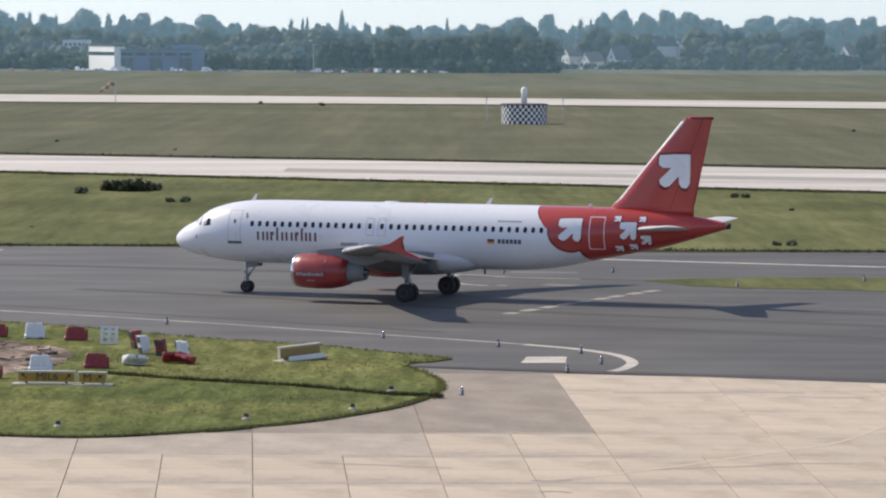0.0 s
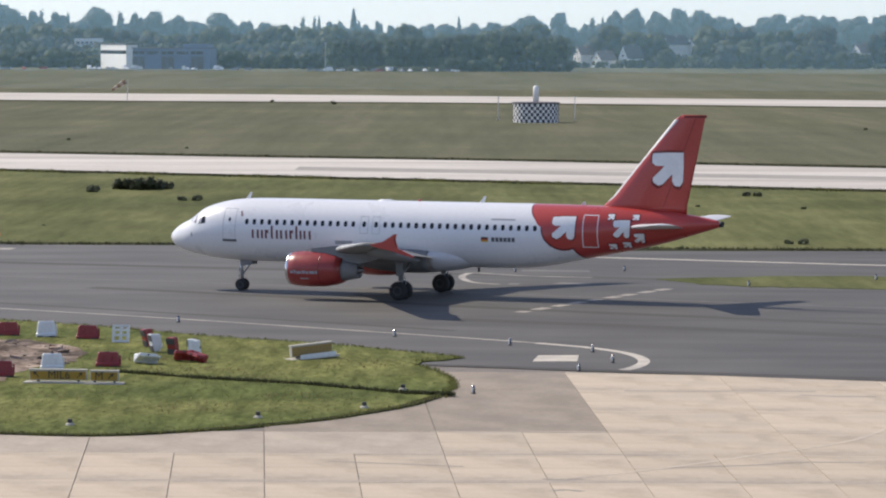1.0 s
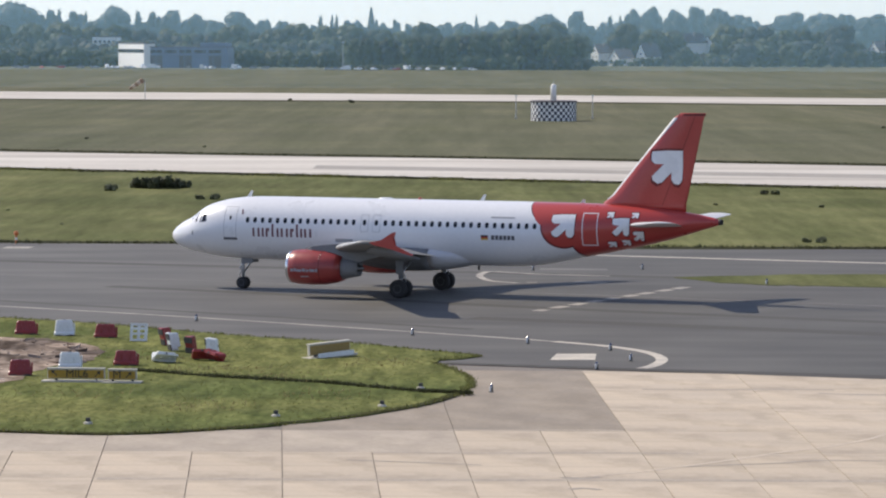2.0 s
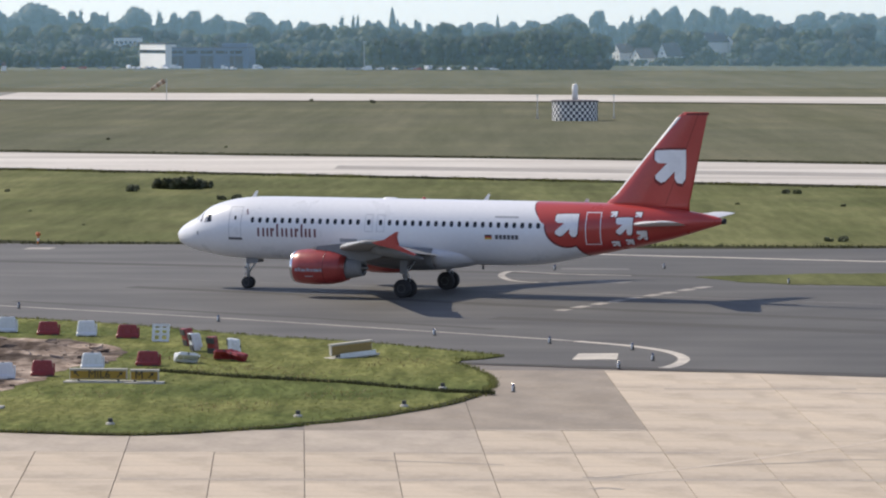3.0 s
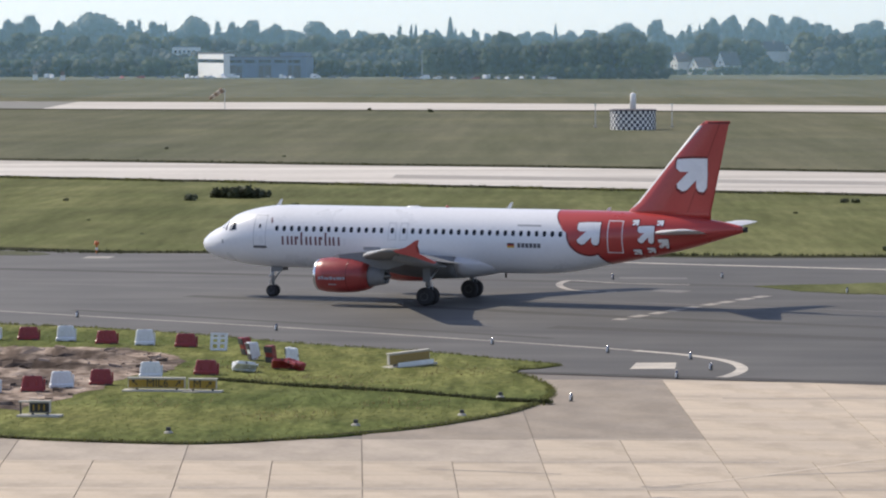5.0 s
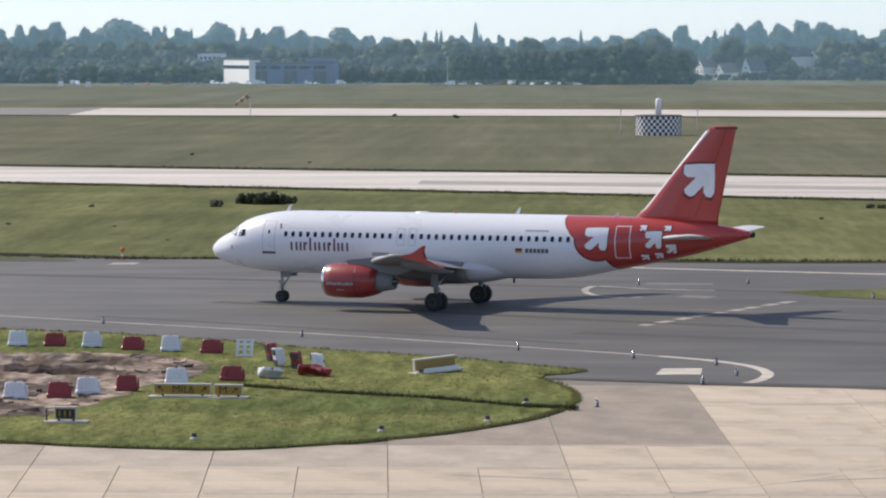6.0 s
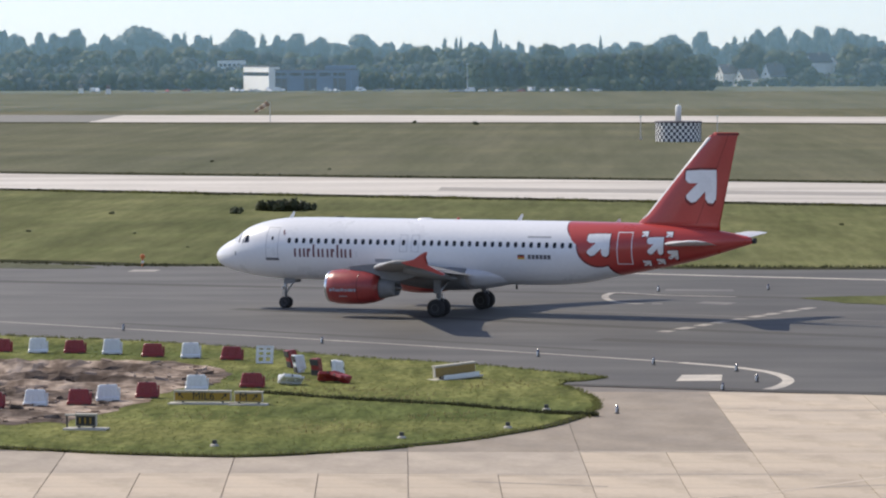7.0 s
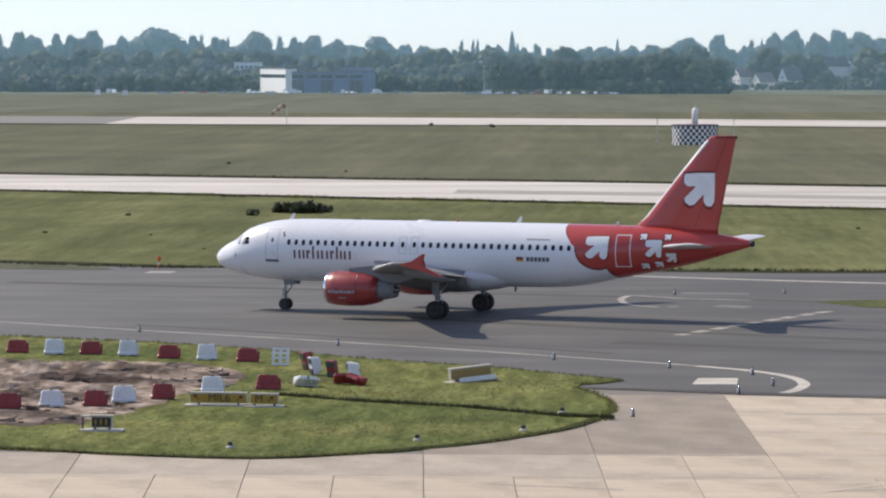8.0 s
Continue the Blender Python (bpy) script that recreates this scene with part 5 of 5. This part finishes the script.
    for row, lo, hi in ((2025, 19, 26), (1965, 13, 20), (1915, 9, 15)):
        x = -365.0
        while x < 300:
            d, h = row + rng.uniform(-16, 16), rng.uniform(lo, hi)
            if not any(abs(x - c) < 10 and d < far for c, far in ((80, 2000), (95, 2004), (104, 2004), (126, 2048), (134, 2048), (230, 2030), (70, 2028), (-203, 1945))):
                spots[rng.randrange(4)].append((x, d, h, h * rng.uniform(0.75, 1.15)))
            x += rng.uniform(0.45, 0.8) * h
    for m, q in zip(mid, spots):
        fitted(m, q, (17, 15))
    # the nearer dense wood with its closed front
    wood = [tree_model("wood_tree", 21, 13, "broad", 70 + k, "dark dense tree at the edge of a wood", (M_wood, M_leaf)[k]) for k in range(2)]
    spots = [[], []]
    x = -62.0
    while x < 54:
        for d in (1738, 1760, 1785):
            if -38 < x < -32 and d < 1760:
                continue
            low = 0.80 if x < -34 else 0.90 + 0.07 * math.sin(x * 0.08)
            # lighter foliage in these two stretches stands for lit parts of the wood
            spots[1 if x > 30 or -36 < x < -20 else rng.randrange(2)].append((x + rng.uniform(-2, 2), d + rng.uniform(-7, 7), low * rng.uniform(0.92, 1.06)))
        x += 5.0
    for m, s in zip(wood, spots):
        planted(m, s)
    # shrubs along the field's edge
    shrub = [tree_model("shrub", 6.5, 11, "shrub", 80 + k, "dense green shrub at the airfield edge", (M_leaf, M_leaf_hazed, M_leaf_pale)[k]) for k in range(3)]
    spots = [[], [], []]
    x = -340.0
    while x < 270:
        base = 1855 if x < -58 else 1990
        n = 2 if x < -58 else 1
        if -62 < x < 56:
            if x < -10:
                spots[2].append((x, 1722 + rng.uniform(-4, 4), rng.uniform(0.3, 0.6)))
            else:
                spots[rng.randrange(2)].append((x, 1730 + rng.uniform(-3, 3), rng.uniform(0.8, 1.2)))
        else:
            for _ in range(n):
                spots[rng.randrange(3)].append((x + rng.uniform(-2, 2), (base + rng.uniform(-20, 60)) if x < 0 else base - 25 + rng.uniform(-5, 5), rng.uniform(0.9, 1.7) if x < 0 else rng.uniform(0.5, 0.85)))
        x += rng.uniform(3.5, 6.0)
    for x in (-214, -209, -204, -199, -194):
        spots[rng.randrange(3)].append((x, 1922 + rng.uniform(-4, 4), rng.uniform(1.9, 2.15)))
    for x in (112, 117, 122, 127, 132, 137, 143, 222, 228, 234):
        spots[rng.randrange(3)].append((x, 2000 + rng.uniform(-4, 4), rng.uniform(1.1, 1.4)))
    for m, s in zip(shrub, spots):
        planted(m, s)


woods()

# bushes out on the airfield grass
bush = tree_model("bush", 1.45, 2.7, "shrub", 90, "low ragged green bush in the airfield grass", M_leaf_pale)
planted(bush, [(-35.6, 379.5, 1.0), (-34.0, 378.6, 1.15), (-32.6, 379.6, 0.95), (-31.5, 380.8, 0.7), (-36.6, 380.2, 0.7), (-38.7, 372.5, 0.62), (-26.2, 353.6, 0.5), (-27.6, 353.8, 0.42), (31.9, 368.5, 0.42), (30.7, 368.9, 0.4),
               (28.1, 282.2, 0.42), (27.1, 282.6, 0.35), (-30, 868, 0.7), (-47, 897, 0.5), (-62, 560, 0.3), (-40, 520, 0.25), (75, 640, 0.35), (-52, 372, 0.28), (-44, 330, 0.16), (-36, 306, 0.14), (-54.7, 334, 0.2), (24, 345, 0.2), (34, 341, 0.25)])


# ---- buildings, vehicles and airfield equipment in the distance ----
M_wall_white = mat("white_render", (0.86, 0.85, 0.82), 0.7, vary=0.05, scale=0.3, fine=2)
M_cladding = mat("blue_grey_cladding", (0.17, 0.22, 0.33), 0.5, vary=0.08, scale=0.2, fine=2)
M_roof = mat("dark_roof_tiles", (0.13, 0.12, 0.13), 0.75, vary=0.15, scale=0.4, fine=3)
M_roof_red = mat("faded_roof_tiles", (0.27, 0.21, 0.19), 0.75, vary=0.15, scale=0.4, fine=3)
M_window = mat("window_glass", (0.03, 0.035, 0.045), 0.15, vary=0.1)


def hangar():
    h = thing("hangar", pose(-183.0, 1797, -0.04, 0, 0, -3), "long blue-grey hangar with a white office block", "building")
    turn = pose(-5, 38, 0, 0, 0, -64)
    office = part("office_block", box(0, 44, 0, 6, 0, 12.3), M_wall_white, h, "white office block", at=turn)
    for k in range(14):
        part("window", box(0.2 + 3.13 * k, 3.2 + 3.13 * k, -0.06, 0.1, 7.7, 9.5), M_window, office)
    part("roof_edge", box(-0.2, 44.2, -0.2, 6.2, 12.3, 12.9), M_roof, office)
    hall = part("hall", box(14.6, 57, 0, 30, 0, 10.6), M_cladding, h, "blue-grey metal hall")
    part("roof_edge", box(14.7, 57.2, -0.25, 30.2, 10.6, 11.0), M_roof, hall)
    part("raised_bay", box(43, 56, 2, 28, 11.0, 12.9), M_cladding, hall)
    for k in range(5):
        part("gate", box(17 + 7.6 * k, 23.6 + 7.6 * k, -0.08, 0.1, 0, 6.4), M_cladding if k % 2 else M_roof, hall)
        part("window_band", box(17 + 7.6 * k, 23.4 + 7.6 * k, -0.06, 0.1, 7.6, 9.2), M_window, hall)
    for k in range(9):
        part("rib", box(15.4 + 4.9 * k, 15.7 + 4.9 * k, -0.2, -0.1, 0, 10.5), M_cladding, hall)


hangar()


def gabled_house(at, w, d, eave, ridge, wall, roof, label, n_win=2):
    """A house whose gable faces the airfield."""
    h = thing("house", at, label, "house", "houses among the trees")
    bm = bmesh.new()
    a = [bm.verts.new((x, 0, z)) for x, z in ((-w / 2, 0), (w / 2, 0), (w / 2, eave), (0, ridge), (-w / 2, eave))]
    b = [bm.verts.new((v.co.x, d, v.co.z)) for v in a]
    bm.faces.new(a)
    bm.faces.new(b)
    for i in range(5):
        bm.faces.new((a[i], a[(i + 1) % 5], b[(i + 1) % 5], b[i]))
    walls = part("wall", bm, wall, h)
    for s in (-1, 1):
        e = 0.5
        t = (ridge - eave) / (w / 2)
        part("roof", loft([[(s * -0.05, y, ridge + 0.30), (s * (w / 2 + e), y, eave + 0.05 - e * t + 0.25), (s * (w / 2 + e), y, eave - e * t + 0.06), (s * -0.05, y, ridge + 0.05)] for y in (-0.4, d + 0.4)]), roof, h)
    for k in range(n_win):
        x = (k + 0.5) / n_win * w - w / 2
        part("window", box(x - 0.5, x + 0.5, -0.06, 0.05, eave * 0.55, eave * 0.55 + 1.3), M_window, walls)
    part("window", box(-0.45, 0.45, -0.06, 0.05, eave + 0.3, eave + 1.4), M_window, walls)
    part("chimney", box(w * 0.12, w * 0.12 + 0.7, d * 0.5, d * 0.5 + 0.7, ridge - 1.5, ridge + 0.9), M_roof_red, h)


gabled_house(pose(95, 1985, 0, 0, 0, -38), 6.2, 16, 6.0, 12.6, M_wall_white, M_roof, "white gabled house with a long dark roof")
gabled_house(pose(80, 1988, 0, 0, 0, -50), 8, 12, 4.6, 9.4, M_wall_white, M_roof_red, "low pale house with a faded roof")
gabled_house(pose(121, 2030, 0, 0, 0, -62), 9, 14, 13.5, 18.5, M_wall_white, M_roof, "large white house half hidden by trees", 3)
gabled_house(pose(136, 2034, 0, 0, 0, -40), 7, 12, 13, 17, M_wall_white, M_roof, "white house wing half hidden by trees")
gabled_house(pose(230, 2012, 0, 0, 0, -55), 9, 13, 9.0, 14.0, M_wall_white, M_roof_red, "pale house with a faded red roof")
gabled_house(pose(70, 2015, 0, 0, 0, -60), 8, 10, 7.5, 12, M_wall_white, M_roof_red, "small pale house behind shrubs")
gabled_house(pose(91, 2010, 0, 0, 0, 10), 4, 8, 3.5, 5.5, M_wall_white, M_roof, "small white outbuilding beside a hedge")


def flat_block():
    b = thing("flat_roofed_building", pose(-210, 1930, 0, 0, 0, -4), "low pale flat-roofed building behind the hangar", "building")
    w = part("wall", box(0, 13.5, 0, 14, 0, 15.6), M_wall_white, b)
    part("roof", box(-0.3, 13.8, -0.3, 14.3, 15.6, 16.1), M_roof, b)
    for k in range(5):
        part("window", box(1 + 2.5 * k, 2.6 + 2.5 * k, -0.06, 0.05, 12.4, 13.8), M_window, w)


flat_block()


def car_model(paint, label, van=False):
    c = thing("van" if van else "car", pose(0, 0, 0), label, "van" if van else "car", "vehicles parked by the hangar")
    if van:
        secs = ((-2.5, 0.5, 2.1), (-2.4, 0.35, 2.3), (0.9, 0.35, 2.3), (1.7, 0.35, 1.5), (2.5, 0.4, 1.1), (2.6, 0.5, 0.9))
    else:
        secs = ((-2.15, 0.5, 0.9), (-2.05, 0.35, 1.0), (-1.5, 0.32, 1.4), (-0.1, 0.32, 1.48), (0.8, 0.32, 1.0), (1.9, 0.35, 0.85), (2.15, 0.45, 0.7))
    rings = [[(x, -0.82, lo), (x, -0.86, (lo + hi) / 2), (x, -0.68, hi - 0.05), (x, -0.5, hi), (x, 0.5, hi), (x, 0.68, hi - 0.05), (x, 0.86, (lo + hi) / 2), (x, 0.82, lo)] for x, lo, hi in secs]
    body = part("body", loft(rings), paint, c)
    top = 2.0 if van else 1.36
    for s in (-1, 1):
        part("side_window", box(-1.3 if not van else 0.3, 0.3 if not van else 1.3, s * 0.79 - 0.03, s * 0.79 + 0.03, top - 0.4, top - 0.05), M_window, body)
        for x in (-1.35, 1.35):
            part("wheel", turned([(-0.1, 0.2), (-0.1, 0.31), (0.1, 0.31), (0.1, 0.2)], 14, "Y"), M_tyre, c, at=pose(x, s * 0.78, 0.31))
    return c


M_car_grey = mat("grey_car_paint", (0.25, 0.26, 0.28), 0.3, vary=0.06, coat=0.5)
M_car_red = mat("red_car_paint", (0.4, 0.04, 0.03), 0.3, vary=0.06, coat=0.5)
rng_cars = random.Random(77)
for paint, label, van, spots in (
        (M_white, "white parked car near the hangar", False, (-180, -176.5, -171, -163, -158, -133, -129, -118, -60, -56, -48, -22, -15, -9, 0)),
        (M_white, "white parked van near the hangar", True, (-183.5, -166, -160, -134.5, -118.5, -62, -33, -30, -250, -254)),
        (M_car_grey, "grey parked car near the hangar", False, (-190, -197, -174, -142, -110, -104, -70, -66, -40, -26, -4, -222, -228)),
        (M_car_red, "red parked car near the hangar", False, (-214, -37, -207))):
    place_all(car_model(paint, label, van), [pose(x, (1745 if x < -90 else 1708) + rng_cars.uniform(-14, 14), -0.04, 0, 0, rng_cars.choice((0, 90, 60, 180, -75))) for x in spots])


def beacon_hut():
    """Round checkered navigation hut with its aerial."""
    h = thing("navigation_hut", pose(15.9, 690, -0.04), "round navigation hut in a black and white checker", "hut")
    part("drum", turned([(0, 4.5), (3.75, 4.5)], 64, "Z"), M_wall_white, h, smooth=False)
    cell = mesh_of("checker_panel", loft([[(4.46 * math.cos(a), 4.46 * math.sin(a), z) for a, z in ((-0.063, 0), (0.063, 0), (0.063, 0.62), (-0.063, 0.62))],
                                          [(4.53 * math.cos(a), 4.53 * math.sin(a), z) for a, z in ((-0.061, 0.01), (0.061, 0.01), (0.061, 0.61), (-0.061, 0.61))]]), M_checker, False)
    for k in range(50):
        for r in range(6):
            if (k + r) % 2 == 0:
                part("checker_panel", cell, None, h, at=pose(0, 0, 0.02 + r * 0.62, 0, 0, k * 7.2))
    part("roof", turned([(3.72, 4.7), (3.95, 4.7), (4.02, 4.3)], 64, "Z"), M_roof, h)
    part("aerial", turned([(4.0, 0.58), (6.9, 0.56), (7.15, 0.4), (7.25, 0.1)], 24, "Z"), M_wall_white, h, "white cylindrical aerial", smooth=True)
    part("aerial_rod", turned([(7.2, 0.03), (8.2, 0.02)], 6, "Z"), M_strut, h)


M_checker = mat("dark_blue_paint", (0.03, 0.035, 0.06), 0.5, vary=0.1)
beacon_hut()


def field_mast():
    s = thing("field_mast", pose(8.7, 706, -0.04), "thin steel mast beside the round hut", "mast", "masts beside the hut")
    part("pole", turned([(0, 0.10), (4.6, 0.06)], 8, "Z"), M_strut, s)
    part("head", box(-0.25, 0.25, -0.12, 0.12, 4.5, 4.75), M_wall_white, s)
    part("base", box(-0.3, 0.3, -0.3, 0.3, 0, 0.35), M_base, s)
    copy_thing(s, pose(24.2, 708, -0.04))


field_mast()


def windsock():
    s = thing("windsock", pose(-85.7, 914, -0.04), "drooping striped windsock on a pole", "windsock")
    part("pole", turned([(0, 0.12), (5.4, 0.07)], 8, "Z"), M_strut, s)
    part("ring", turned([(-0.04, 0.67), (0.04, 0.67), (0.04, 0.62), (-0.04, 0.62)], 16), M_strut, s, at=pose(-0.5, 0, 5.0, 0, -34, 0))
    for k in range(5):
        r0, r1 = 0.74 - 0.07 * k, 0.67 - 0.07 * k
        part("sleeve_band", turned([(-0.85 * k - 0.84, r1), (-0.85 * k, r0)], 14), M_tan_cloth if k % 2 else M_orange_fade, s, at=pose(-0.5, 0, 5.0, 0, -34, 0), smooth=True)


M_orange_fade = mat("faded_orange_cloth", (0.27, 0.19, 0.13), 0.8, vary=0.1)
M_tan_cloth = mat("tan_cloth", (0.48, 0.42, 0.34), 0.8, vary=0.1)
windsock()


def lamp_mast():
    s = thing("lamp_mast", pose(-64.5, 1735, -0.04), "tall thin lamp mast by the car park", "mast")
    part("pole", turned([(0, 0.22), (13.5, 0.12)], 8, "Z"), M_strut, s)
    part("lamp_head", box(-0.8, 0.8, -0.2, 0.2, 13.4, 13.8), M_strut, s)


lamp_mast()


def marker_box():
    s = thing("marker_cabin", pose(-252, 1700, -0.04), "small white cabin with a red top", "cabin", "field marker cabins")
    part("body", box(-1.1, 1.1, -1.0, 1.0, 0, 2.4, 0.05), M_wall_white, s)
    part("top", box(-0.8, 0.8, -0.8, 0.8, 2.4, 4.2, 0.05), M_roof_red, s)
    copy_thing(s, pose(-233, 1660, -0.04))


marker_box()


# ---- upright sheets added as haze before the far trees; they scatter incoming daylight ----
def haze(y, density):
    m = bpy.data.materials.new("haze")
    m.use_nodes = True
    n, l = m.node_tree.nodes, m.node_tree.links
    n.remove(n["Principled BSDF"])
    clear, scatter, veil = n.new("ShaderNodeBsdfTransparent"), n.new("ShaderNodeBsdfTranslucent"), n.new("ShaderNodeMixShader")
    # bluish sheet colour stands in for light scattered by distant air
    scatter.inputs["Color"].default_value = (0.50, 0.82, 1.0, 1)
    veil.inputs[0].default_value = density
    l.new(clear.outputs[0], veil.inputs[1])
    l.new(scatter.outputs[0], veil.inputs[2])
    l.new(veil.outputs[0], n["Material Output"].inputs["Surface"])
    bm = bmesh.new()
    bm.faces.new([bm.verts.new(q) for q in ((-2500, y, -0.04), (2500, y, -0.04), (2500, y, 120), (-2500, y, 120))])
    tagged(new("haze", mesh_of("haze", bm, m, False)), "added upright translucent sheet that stands in for bluish haze", "haze", kind="structure")


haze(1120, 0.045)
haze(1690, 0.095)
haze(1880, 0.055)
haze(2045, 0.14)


motions()
